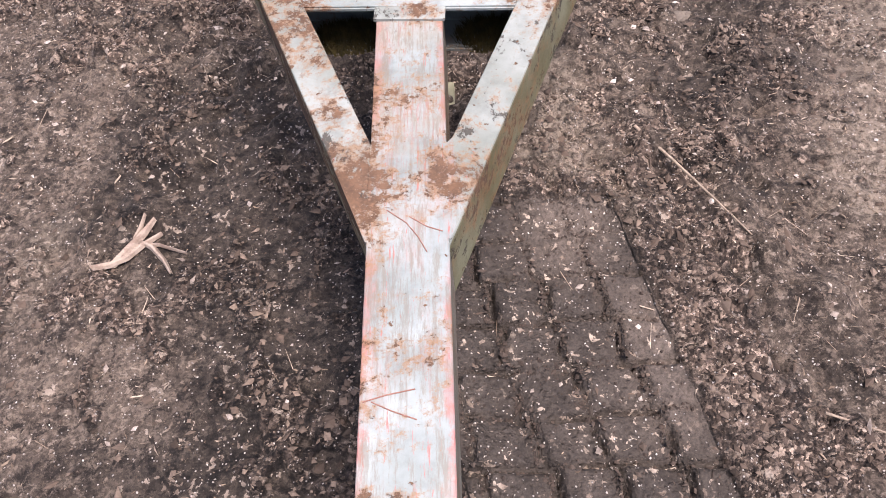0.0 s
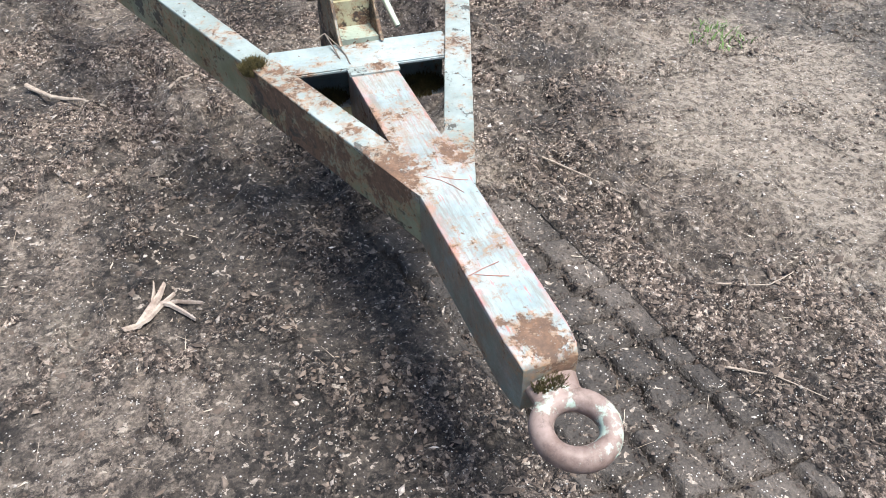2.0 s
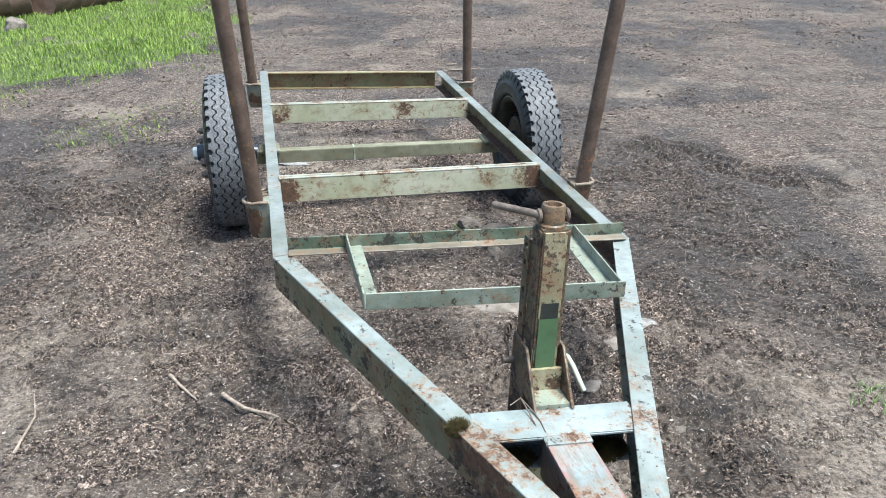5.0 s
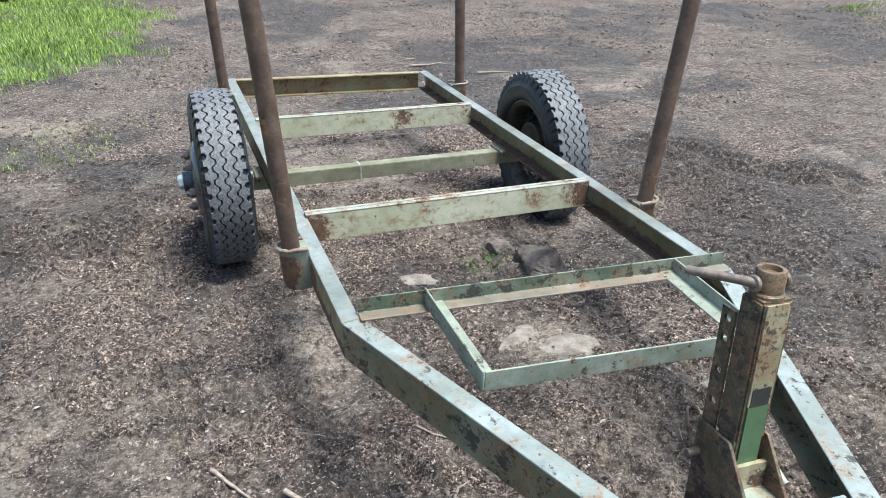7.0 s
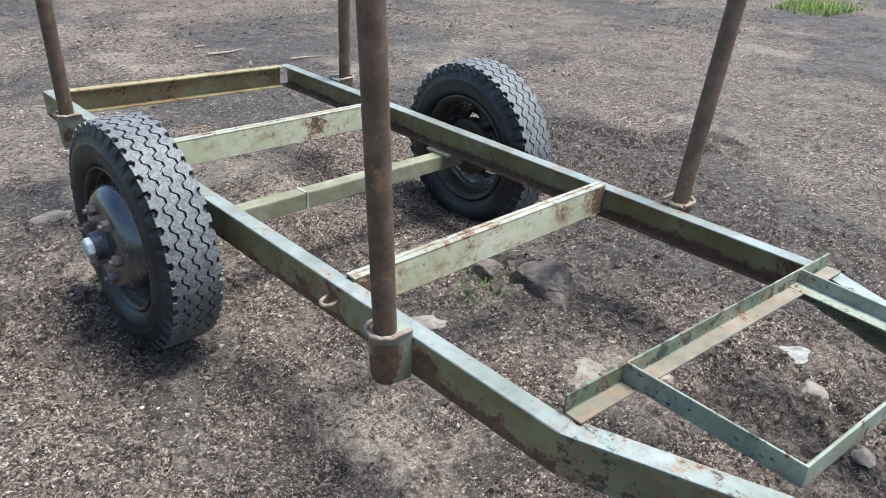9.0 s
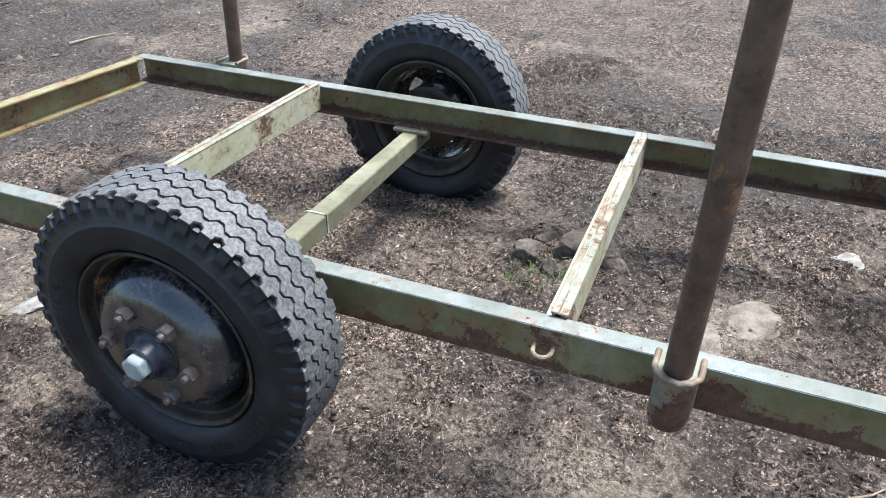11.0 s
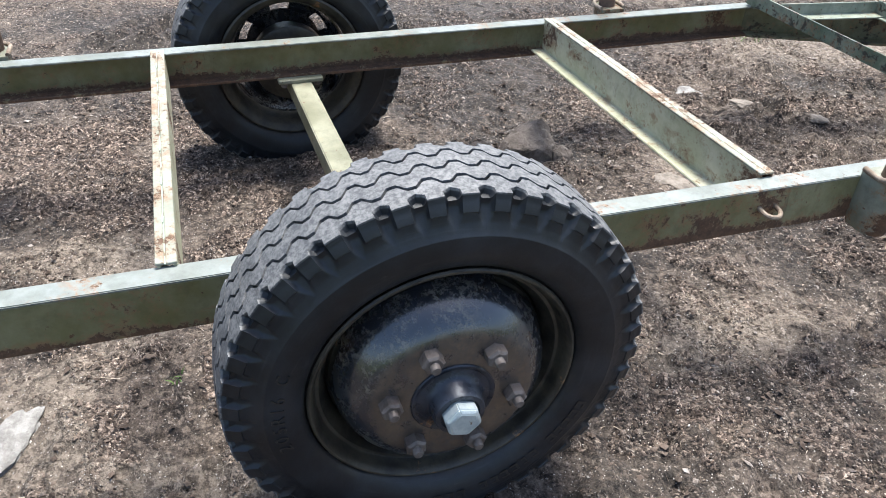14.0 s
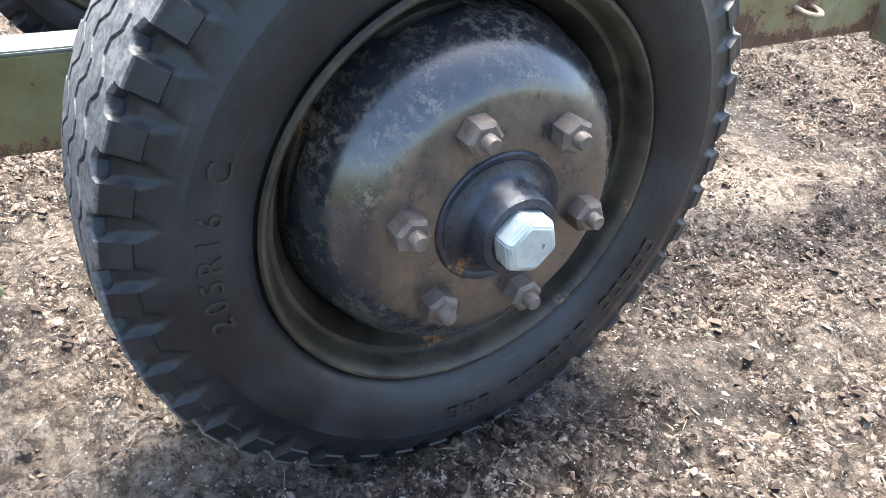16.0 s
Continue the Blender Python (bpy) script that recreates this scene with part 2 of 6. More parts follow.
def rusty_steel(name, dark, light, rough=0.62, green=0.0, metal=0.25):
    n = Nodes(name)
    col = n.mix(n.step(n.noise(14, 9, 0.7), 0.35, 0.65), dark, light)
    col = n.mix(n.math("MULTIPLY", n.step(n.noise(70, 6, 0.7), 0.5, 0.75), 0.7), col, tuple(c * 0.45 for c in dark))
    col = n.mix(n.step(n.noise(9, 8, 0.7), 0.60 - green, 0.66 - green), col, (0.34, 0.40, 0.33) if green else RUST_LIGHT)
    n.bump(n.noise(90, 7, 0.7), 0.5, 0.002)
    return n.done(col, n.step(n.noise(25), 0.3, 0.7, rough - 0.12, rough + 0.15), metal)


post_steel = rusty_steel("brown_rusty_pipe", (0.085, 0.054, 0.038), (0.15, 0.10, 0.072), 0.55)
socket_steel = rusty_steel("rusty_socket", (0.12, 0.075, 0.045), (0.245, 0.195, 0.135), 0.7, 0.13)
bar_steel = rusty_steel("ribbed_bar_steel", (0.15, 0.105, 0.072), (0.32, 0.265, 0.205), 0.7, 0.0, 0.1)
eye_steel = rusty_steel("tow_eye_steel", (0.125, 0.080, 0.064), (0.235, 0.170, 0.145), 0.62, 0.035, 0.1)
rod_steel = rusty_steel("brown_bare_rod", (0.10, 0.075, 0.055), (0.20, 0.16, 0.13), 0.5)
pale_rod = rusty_steel("pale_green_rod", (0.30, 0.34, 0.26), (0.42, 0.45, 0.36), 0.5)
nut_steel = rusty_steel("rusty_nut", (0.085, 0.066, 0.056), (0.185, 0.158, 0.142), 0.55)
axle_steel = paint("lichen_grey_axle", (0.145, 0.142, 0.086), (0.250, 0.245, 0.170), 0.62, 0.8, (2, 7, 7), 0.66, 0.55, 0.55)


def rim_material():
    n = Nodes("black_wheel_enamel")
    dust = n.step(n.noise(13, 9, 0.7), 0.45, 0.72)
    col = n.mix(dust, (0.011, 0.015, 0.023), (0.030, 0.034, 0.040))
    flakes = n.math("MULTIPLY", n.step(n.noise(85, 9, 0.82), 0.47, 0.57), n.step(n.noise(9, 8, 0.72), 0.42, 0.58))
    col = n.mix(n.math("MULTIPLY", flakes, 0.8), col, n.mix(n.step(n.noise(21, 6, 0.7), 0.4, 0.6), (0.060, 0.052, 0.040), (0.155, 0.138, 0.108)))
    flakes = n.math("MULTIPLY", flakes, 0.8)
    x = n.axis(0)
    face = n.math("MULTIPLY", n.step(x, -0.120, -0.130), n.step(n.noise(20, 6, 0.7), 0.28, 0.55))
    face = n.math("MULTIPLY", face, n.step(n.noise(42, 8, 0.78), 0.34, 0.56, 0.25, 0.95))
    col = n.mix(face, col, n.mix(n.step(n.noise(30, 8, 0.75), 0.4, 0.65), (0.052, 0.037, 0.027), (0.105, 0.070, 0.046)))
    n.bump(n.noise(70, 7, 0.7), 0.22, 0.0015)
    bare = n.math("MAXIMUM", face, flakes)
    n.b.inputs["Coat Weight"].default_value = 0.6
    n.b.inputs["Coat Roughness"].default_value = 0.16
    return n.done(col, n.math("ADD", n.step(dust, 0, 1, 0.20, 0.36), n.math("MULTIPLY", bare, 0.26)), 0.0, 0.9)


def rubber_material():
    n = Nodes("dusty_black_rubber")
    yz = n.t.nodes.new("ShaderNodeSeparateXYZ")
    n.put(yz.inputs[0], n.co)
    r = n.math("SQRT", n.math("ADD", n.math("POWER", yz.outputs[1], 2.0), n.math("POWER", yz.outputs[2], 2.0)))
    worn = n.math("MULTIPLY", n.step(r, 0.3985, 0.4015), n.step(n.noise(12, 8, 0.7), 0.15, 0.6, 0.45, 1.0))
    grey = n.step(n.noise(9, 9, 0.7), 0.38, 0.72)
    col = n.mix(grey, (0.0062, 0.0078, 0.0105), (0.020, 0.024, 0.030))
    col = n.mix(worn, col, n.mix(n.step(n.noise(110, 8, 0.8), 0.40, 0.60), (0.058, 0.060, 0.064), (0.165, 0.166, 0.166)))
    mud = n.math("MULTIPLY", n.step(n.noise(30, 9, 0.75), 0.60, 0.74), 0.25)
    col = n.mix(mud, col, (0.10, 0.09, 0.078))
    rings = n.step(n.noise(3, 4, 0.6, None, 0.0), 0.3, 0.7)
    scuff = n.t.nodes.new("ShaderNodeCombineXYZ")
    n.put(scuff.inputs[0], n.math("MULTIPLY", r, 160.0))
    n.put(scuff.inputs[1], n.math("MULTIPLY", n.math("ARCTAN2", yz.outputs[1], yz.outputs[2]), 3.0))
    wear = n.t.nodes.new("ShaderNodeTexNoise")
    n.put(wear.inputs["Vector"], scuff.outputs[0])
    wear.inputs["Scale"].default_value, wear.inputs["Detail"].default_value = 1.0, 6
    col = n.mix(n.math("MULTIPLY", n.step(wear.outputs[0], 0.54, 0.72), n.math("MULTIPLY", rings, 0.20)), col, (0.075, 0.080, 0.088))
    brown = n.math("MULTIPLY", n.step(r, 0.278, 0.250), n.step(n.noise(16, 8, 0.7), 0.3, 0.65))
    col = n.mix(brown, col, (0.052, 0.044, 0.036))
    n.bump(n.noise(140, 6, 0.7), 0.3, 0.0015)
    return n.done(col, n.math("ADD", n.step(n.noise(22, 6, 0.7), 0.3, 0.7, 0.36, 0.52), n.math("MULTIPLY", worn, 0.22)), 0.0, 0.45)


rim_black, rubber = rim_material(), rubber_material()
rim_dusty = rusty_steel("dusty_brown_rim", (0.014, 0.013, 0.011), (0.060, 0.051, 0.036), 0.45, 0.0, 0.0)
hub_paint = rusty_steel("blue_black_hub", (0.016, 0.020, 0.030), (0.045, 0.052, 0.068), 0.30)


def zinc_material():
    n = Nodes("dull_zinc")
    col = n.mix(n.step(n.noise(30, 7, 0.7), 0.35, 0.7), (0.34, 0.40, 0.42), (0.52, 0.57, 0.56))
    col = n.mix(n.step(n.noise(60, 5), 0.62, 0.7), col, (0.16, 0.12, 0.085))
    n.bump(n.noise(120, 5), 0.3, 0.001)
    return n.done(col, 0.46, 0.3)


zinc = zinc_material()


def ground_material():
    n = Nodes("churned_soil")

    def grains(scale, colours):
        wob = n.t.nodes.new("ShaderNodeVectorMath")
        wob.operation = "ADD"
        n.put(wob.inputs[0], n.co)
        jit = n.t.nodes.new("ShaderNodeVectorMath")
        jit.operation = "SCALE"
        nz = n.t.nodes.new("ShaderNodeTexNoise")
        n.put(nz.inputs["Vector"], n.co)
        nz.inputs["Scale"].default_value = scale * 1.3
        n.put(jit.inputs[0], nz.outputs["Color"])
        jit.inputs["Scale"].default_value = 0.7 / scale
        n.put(wob.inputs[1], jit.outputs[0])
        v = n.t.nodes.new("ShaderNodeTexVoronoi")
        n.put(v.inputs["Vector"], wob.outputs[0])
        v.inputs["Scale"].default_value = scale
        sep = n.t.nodes.new("ShaderNodeSeparateColor")
        n.put(sep.inputs[0], v.outputs["Color"])
        ramp = n.t.nodes.new("ShaderNodeValToRGB")
        n.put(ramp.inputs[0], sep.outputs[0])
        while len(ramp.color_ramp.elements) < len(colours):
            ramp.color_ramp.elements.new(0.5)
        for i, (p, c) in enumerate(colours):
            ramp.color_ramp.elements[i].position = p
            ramp.color_ramp.elements[i].color = (*c, 1)
        return ramp.outputs[0], v.outputs["Distance"], sep.outputs[1]

    def attr(name):
        a = n.t.nodes.new("ShaderNodeAttribute")
        a.attribute_name = name
        return a.outputs["Fac"]

    def jitter(v, scale, detail, rough, amount):
        return n.math("ADD", v, n.math("MULTIPLY", n.math("SUBTRACT", n.noise(scale, detail, rough), 0.5), amount))

    # packed soil, trodden smooth
    pack = n.mix(n.step(n.noise(4.0, 9, 0.72), 0.38, 0.62), (0.044, 0.034, 0.027), (0.098, 0.077, 0.062))
    pack = n.mix(n.step(n.noise(33, 9, 0.8), 0.47, 0.56, 0.0, 0.70), pack, (0.160, 0.128, 0.102))
    pack = n.mix(n.step(n.noise(29, 9, 0.8, dist=0.3), 0.48, 0.42, 0.0, 0.90), pack, (0.017, 0.013, 0.011))
    pack = n.scaled(pack, n.step(n.noise(95, 7, 0.8), 0.43, 0.57, 0.62, 1.38))
    # smooth damp blocks left by the tyre
    press = n.step(jitter(attr("press"), 12, 8, 0.75, 0.5), 0.35, 0.65)
    block = n.mix(n.step(n.noise(14, 9, 0.75), 0.40, 0.62), (0.056, 0.046, 0.039), (0.098, 0.081, 0.069))
    block = n.scaled(block, n.step(n.noise(120, 7, 0.8), 0.43, 0.57, 0.75, 1.25))
    pack = n.mix(n.math("MULTIPLY", press, 0.8), pack, block)
    # loose dark crumbs in drifts
    g1, d1, h1 = grains(85, [(0.0, (0.014, 0.010, 0.008)), (0.35, (0.048, 0.035, 0.028)), (0.70, (0.118, 0.088, 0.070)), (1.0, (0.32, 0.25, 0.20))])
    g2, d2, h2 = grains(165, [(0.0, (0.016, 0.011, 0.009)), (0.40, (0.060, 0.044, 0.035)), (0.75, (0.145, 0.108, 0.086)), (1.0, (0.42, 0.335, 0.27))])
    loose = n.mix(n.step(n.noise(23, 7, 0.7), 0.42, 0.58), g1, g2)
    loose = n.scaled(loose, n.step(n.noise(40, 8, 0.8), 0.42, 0.58, 0.45, 1.45))
    drift = n.step(jitter(attr("drift"), 26, 10, 0.84, 2.0), 0.36, 0.64)
    col = n.mix(drift, pack, loose)
    # dry crust and fine grit
    crust = n.mix(n.step(n.noise(52, 9, 0.8), 0.42, 0.56), (0.070, 0.055, 0.043), (0.265, 0.220, 0.175))
    pale = n.step(jitter(attr("pale"), 17, 10, 0.8, 2.0), 0.55, 1.0)
    col = n.mix(n.math("MULTIPLY", pale, 0.72), col, crust)
    # damp ground is darker; the mask also carries painted shade
    wet = jitter(attr("damp_shade"), 7, 10, 0.75, 0.8)
    col = n.scaled(col, n.step(wet, 0.30, 0.74, 1.30, 0.54))
    fleck = n.math("MULTIPLY", n.step(n.noise(58, 4, 0.6, dist=0.4), 0.60, 0.635), n.step(n.noise(6, 7, 0.75), 0.38, 0.56, 0.2, 0.95))
    col = n.mix(fleck, col, n.mix(n.step(n.noise(17, 4, 0.6), 0.4, 0.6), (0.20, 0.155, 0.122), (0.43, 0.36, 0.295)))
    g3, d3, h3 = grains(190, [(0.0, (0.30, 0.27, 0.245)), (1.0, (0.72, 0.67, 0.62))])
    speck = n.math("MULTIPLY", n.step(d3, 0.40, 0.25), n.step(n.math("ADD", h3, n.math("MULTIPLY", n.noise(3.5, 5, 0.7), 0.25)), 1.015, 1.05))
    col = n.mix(speck, col, g3)
    verge = n.step(n.math("ADD", attr("verge"), n.math("MULTIPLY", n.math("SUBTRACT", n.noise(6, 8, 0.75), 0.5), 0.9)), 0.35, 0.75)
    col = n.mix(n.math("MULTIPLY", verge, 0.8), col, n.mix(n.step(n.noise(21, 8, 0.75), 0.38, 0.62), (0.045, 0.070, 0.016), (0.14, 0.19, 0.05)))
    # pea-sized lumps, thick in the drifts and sparse on the packed soil
    lumps = n.math("MULTIPLY", n.step(d1, 0.62, 0.0), n.step(h1, 0.15, 0.75, 0.15, 1.0))
    small = n.math("MULTIPLY", n.step(d2, 0.62, 0.0), n.step(h2, 0.15, 0.75, 0.15, 1.0))
    lumps = n.math("ADD", n.math("MULTIPLY", lumps, 0.42), n.math("MULTIPLY", small, 0.22))
    h = n.math("MULTIPLY", lumps, n.step(drift, 0.0, 0.7, 0.32, 1.0))
    h = n.math("ADD", h, n.math("MULTIPLY", drift, 0.25))
    h = n.math("ADD", h, n.math("MULTIPLY", n.noise(24, 9, 0.78), n.step(press, 0.0, 1.0, 0.62, 0.20)))
    h = n.math("ADD", h, n.math("MULTIPLY", speck, 0.12))
    n.bump(h, 1.0, 0.032)
    rough = n.math("SUBTRACT", 0.92, n.math("MULTIPLY", n.step(wet, 0.35, 0.80), 0.30))
    return n.done(col, rough, 0.0, 0.32)


soil = ground_material()


def bits_material(name, colours, rough=0.9, scale=90):
    """Loose pieces, each with a tone of its own."""
    n = Nodes(name)
    r = n.island()
    ramp = n.t.nodes.new("ShaderNodeValToRGB")
    n.put(ramp.inputs[0], r)
    while len(ramp.color_ramp.elements) < len(colours):
        ramp.color_ramp.elements.new(0.5)
    for i, c in enumerate(colours):
        ramp.color_ramp.elements[i].position = i / (len(colours) - 1)
        ramp.color_ramp.elements[i].color = (*c, 1)
    col = n.mix(n.step(n.noise(scale, 6, 0.7), 0.35, 0.7, 0.0, 0.55), ramp.outputs[0], (0.05, 0.038, 0.03))
    n.bump(n.noise(scale * 2, 5, 0.7), 0.5, 0.002)
    return n.done(col, rough, 0.0, 0.3)


chip_mat = bits_material("wood_chips", [(0.10, 0.072, 0.052), (0.34, 0.265, 0.195), (0.16, 0.118, 0.088), (0.54, 0.45, 0.355), (0.25, 0.19, 0.14)])
flake_mat = bits_material("wood_flakes", [(0.10, 0.070, 0.050), (0.30, 0.225, 0.165), (0.15, 0.108, 0.078), (0.58, 0.48, 0.38), (0.20, 0.148, 0.108), (0.40, 0.315, 0.24)], 0.85)
pebble_mat = bits_material("pebbles", [(0.14, 0.112, 0.095), (0.40, 0.345, 0.30), (0.18, 0.145, 0.122), (0.55, 0.49, 0.44), (0.25, 0.207, 0.178)], 0.8)
crumb_mat = bits_material("soil_crumbs", [(0.024, 0.017, 0.013), (0.115, 0.084, 0.065), (0.050, 0.036, 0.029), (0.225, 0.172, 0.135), (0.078, 0.057, 0.045)])
dark_crumb_mat = bits_material("dark_crumbs", [(0.022, 0.016, 0.013), (0.075, 0.056, 0.046), (0.035, 0.026, 0.021), (0.11, 0.085, 0.07)])
grass_mat = bits_material("grass", [(0.13, 0.22, 0.030), (0.24, 0.37, 0.055), (0.36, 0.44, 0.11), (0.19, 0.30, 0.045)], 0.6, 8)


def simple(name, a, b, scale=20, rough=0.85, bump=0.6, dist=0.004):
    n = Nodes(name)
    col = n.mix(n.step(n.noise(scale, 9, 0.7), 0.34, 0.68), a, b)
    col = n.mix(n.step(n.noise(scale * 5, 6, 0.7), 0.56, 0.72, 0, 0.6), col, tuple(c * 0.4 for c in a))
    n.bump(n.noise(scale * 4, 8, 0.72), bump, dist)
    return n.done(col, rough, 0.0, 0.35)


rock_mat = simple("grey_brown_rock", (0.060, 0.048, 0.040), (0.165, 0.138, 0.118), 13, 0.9, 0.9, 0.01)
pale_rock = simple("pale_flat_stone", (0.125, 0.105, 0.087), (0.26, 0.225, 0.188), 18, 0.9, 0.9, 0.006)
pale_slab = simple("chalky_stone", (0.17, 0.16, 0.148), (0.33, 0.318, 0.295), 30, 0.9, 0.9, 0.006)
bark_mat = simple("pale_bark", (0.20, 0.145, 0.115), (0.38, 0.315, 0.26), 40)
needle_mat = simple("dry_needle", (0.22, 0.10, 0.08), (0.34, 0.19, 0.155), 60)
twig_mat = simple("grey_twig", (0.20, 0.155, 0.12), (0.37, 0.30, 0.235), 45)
moss_mat = simple("yellow_green_moss", (0.045, 0.038, 0.012), (0.12, 0.092, 0.03), 60, 0.95, 0.9, 0.006)
drum_mat = simple("rusty_drum", (0.12, 0.075, 0.055), (0.22, 0.145, 0.11), 5, 0.7)
weed_mat = simple("weed_green", (0.06, 0.11, 0.025), (0.14, 0.22, 0.06), 30, 0.7)


# ---------------------------------------------------------------- mesh helpers
def to_mesh(bm, name, material, sharp=35):
    bmesh.ops.recalc_face_normals(bm, faces=bm.faces)
    me = bpy.data.meshes.new(name)
    for f in bm.faces:
        f.smooth = True
    bm.to_mesh(me)
    bm.free()
    me.set_sharp_from_angle(angle=radians(sharp))
    me.materials.append(material)
    return me


def part(name, bm, material, parent, label="", local=False, sharp=35):
    """One mesh under a thing or a part; the bmesh is in world places unless it is local to the parent."""
    ob = new(name, to_mesh(bm, name, material, sharp))
    ob.parent = parent
    if not local:
        m, up = Matrix.Identity(4), parent
        while up:
            m = up.matrix_parent_inverse @ up.matrix_basis @ m
            up = up.parent
        ob.matrix_parent_inverse = m.inverted()
    return tagged(ob, label) if label else ob


def thing(name, bm, material, label, category, group="", kind="", sharp=35):
    ob = new(name, to_mesh(bm, name, material, sharp))
    return tagged(ob, label, category, group, kind)


def sweep(bm, p0, p1, prof, up=(0, 0, 1), n0=None, n1=None):
    """A profile of (side, up) points drawn from p0 to p1; n0 and n1 turn the end cuts."""
    p0, p1 = Vector(p0), Vector(p1)
    a = (p1 - p0).normalized()
    s = a.cross(Vector(up)).normalized()
    u = s.cross(a)
    rings = []
    for p, cut in ((p0, n0), (p1, n1)):
        cut = Vector(cut).normalized() if cut else a
        ring = []
        for i, j in prof:
            base = s * i + u * j
            ring.append(bm.verts.new(p + base - a * (base.dot(cut) / a.dot(cut))))
        rings.append(ring)
    k = len(prof)
    for i in range(k):
        bm.faces.new((rings[0][i], rings[0][(i + 1) % k], rings[1][(i + 1) % k], rings[1][i]))
    bm.faces.new(rings[0])
    bm.faces.new(rings[1])


def soften(bm, width=0.003, segments=2):
    bmesh.ops.recalc_face_normals(bm, faces=bm.faces)
    edges = [e for e in bm.edges if len(e.link_faces) == 2 and e.calc_face_angle(0) > 0.6]
    bmesh.ops.bevel(bm, geom=edges, offset=width, segments=segments, affect="EDGES", clamp_overlap=True)


def rect(w, h, x=0.0, top=0.0):
    """A rectangle w wide about x, hanging h below top."""
    return [(x - w / 2, top), (x + w / 2, top), (x + w / 2, top - h), (x - w / 2, top - h)]


def channel(flange, h, web=0.007, thick=0.009, side=1):
    """A U channel with its web at 0 and its flanges towards the side."""
    f, w = flange * side, web * side
    return [(0, 0), (f, 0), (f, -thick), (w, -thick), (w, thick - h), (f, thick - h), (f, -h), (0, -h)]


def angle(flange, leg, t=0.006, side=1):
    """An angle iron: a leg standing on the line, a flange to the side at its foot."""
    f, w = flange * side, t * side
    return [(0, 0), (f, 0), (f, t), (w, t), (w, leg), (0, leg)]


def box(bm, lo, hi):
    sweep(bm, ((lo[0] + hi[0]) / 2, lo[1], hi[2]), ((lo[0] + hi[0]) / 2, hi[1], hi[2]), rect(hi[0] - lo[0], hi[2] - lo[2]))


def tube(bm, pts, radii, n=16, caps=True):
    """A round bar along points, with a radius at each."""
    pts = [Vector(p) for p in pts]
    rings, side = [], None
    for i, p in enumerate(pts):
        d = (pts[min(i + 1, len(pts) - 1)] - pts[max(i - 1, 0)]).normalized()
        ref = side if side else (Vector((0, 0, 1)) if abs(d.z) < 0.9 else Vector((0, 1, 0)))
        s = (ref - d * ref.dot(d)).normalized()
        side = s
        t = d.cross(s)
        r = radii[i] if isinstance(radii, (list, tuple)) else radii
        rings.append([bm.verts.new(p + (s * math.cos(2 * math.pi * k / n) + t * math.sin(2 * math.pi * k / n)) * r) for k in range(n)])
    for a, b in zip(rings, rings[1:]):
        for k in range(n):
            bm.faces.new((a[k], a[(k + 1) % n], b[(k + 1) % n], b[k]))
    if caps:
        bm.faces.new(rings[0])
        bm.faces.new(rings[-1])


def lathe(bm, prof, n=64, closed=False, skip=None):
    """Turns (x, r) points about the x axis."""
    rings = []
    for x, r in prof:
        rings.append([bm.verts.new((x, r * math.sin(2 * math.pi * k / n), r * math.cos(2 * math.pi * k / n))) for k in range(n)])
    pairs = list(zip(rings, rings[1:])) + ([(rings[-1], rings[0])] if closed else [])
    for i, (a, b) in enumerate(pairs):
        for k in range(n):
            if skip and skip(i, k):
                continue
            bm.faces.new((a[k], a[(k + 1) % n], b[(k + 1) % n], b[k]))


def ring_bar(bm, c, normal, r, wire, n=32, m=10, start=0.0, turn=2 * math.pi, rope=0.0):
    """A bar bent into a circle or an arc; rope gives it a twisted surface."""
    q = Vector(normal).to_track_quat("Z", "Y")
    rings = []
    full = turn > 6.28
    for i in range(n + (0 if full else 1)):
        a = start + turn * i / n
        ring = []
        for k in range(m):
            b = 2 * math.pi * k / m
            w = wire * (1 + rope * math.sin(3 * b + a * 40))
            ring.append(bm.verts.new(Vector(c) + q @ Vector(((r + w * math.cos(b)) * math.cos(a), (r + w * math.cos(b)) * math.sin(a), w * math.sin(b)))))
        rings.append(ring)
    for i in range(n if full else n):
        a, b = rings[i], rings[(i + 1) % len(rings)]
        for k in range(m):
            bm.faces.new((a[k], a[(k + 1) % m], b[(k + 1) % m], b[k]))
    if not full:
        bm.faces.new(rings[0])
        bm.faces.new(rings[-1])


def hexagon(bm, x0, x1, r, c=(0, 0), chamfer=0.004, turn=0.0):
    """A nut or bolt head along -x from x0 to x1."""
    def ring(x, rr):
        return [bm.verts.new((x, c[0] + rr * math.sin(math.pi / 3 * k + turn), c[1] + rr * math.cos(math.pi / 3 * k + turn))) for k in range(6)]
    rows = [ring(x0, r), ring(x1 + chamfer, r), ring(x1, r - chamfer * 1.2)]
    for a, b in zip(rows, rows[1:]):
        for k in range(6):
            bm.faces.new((a[k], a[(k + 1) % 6], b[(k + 1) % 6], b[k]))
    bm.faces.new(rows[-1])
    bm.faces.new(rows[0])


# ---------------------------------------------------------------- ground
def lattice(seed):
    return np.random.RandomState(seed).rand(256, 256)


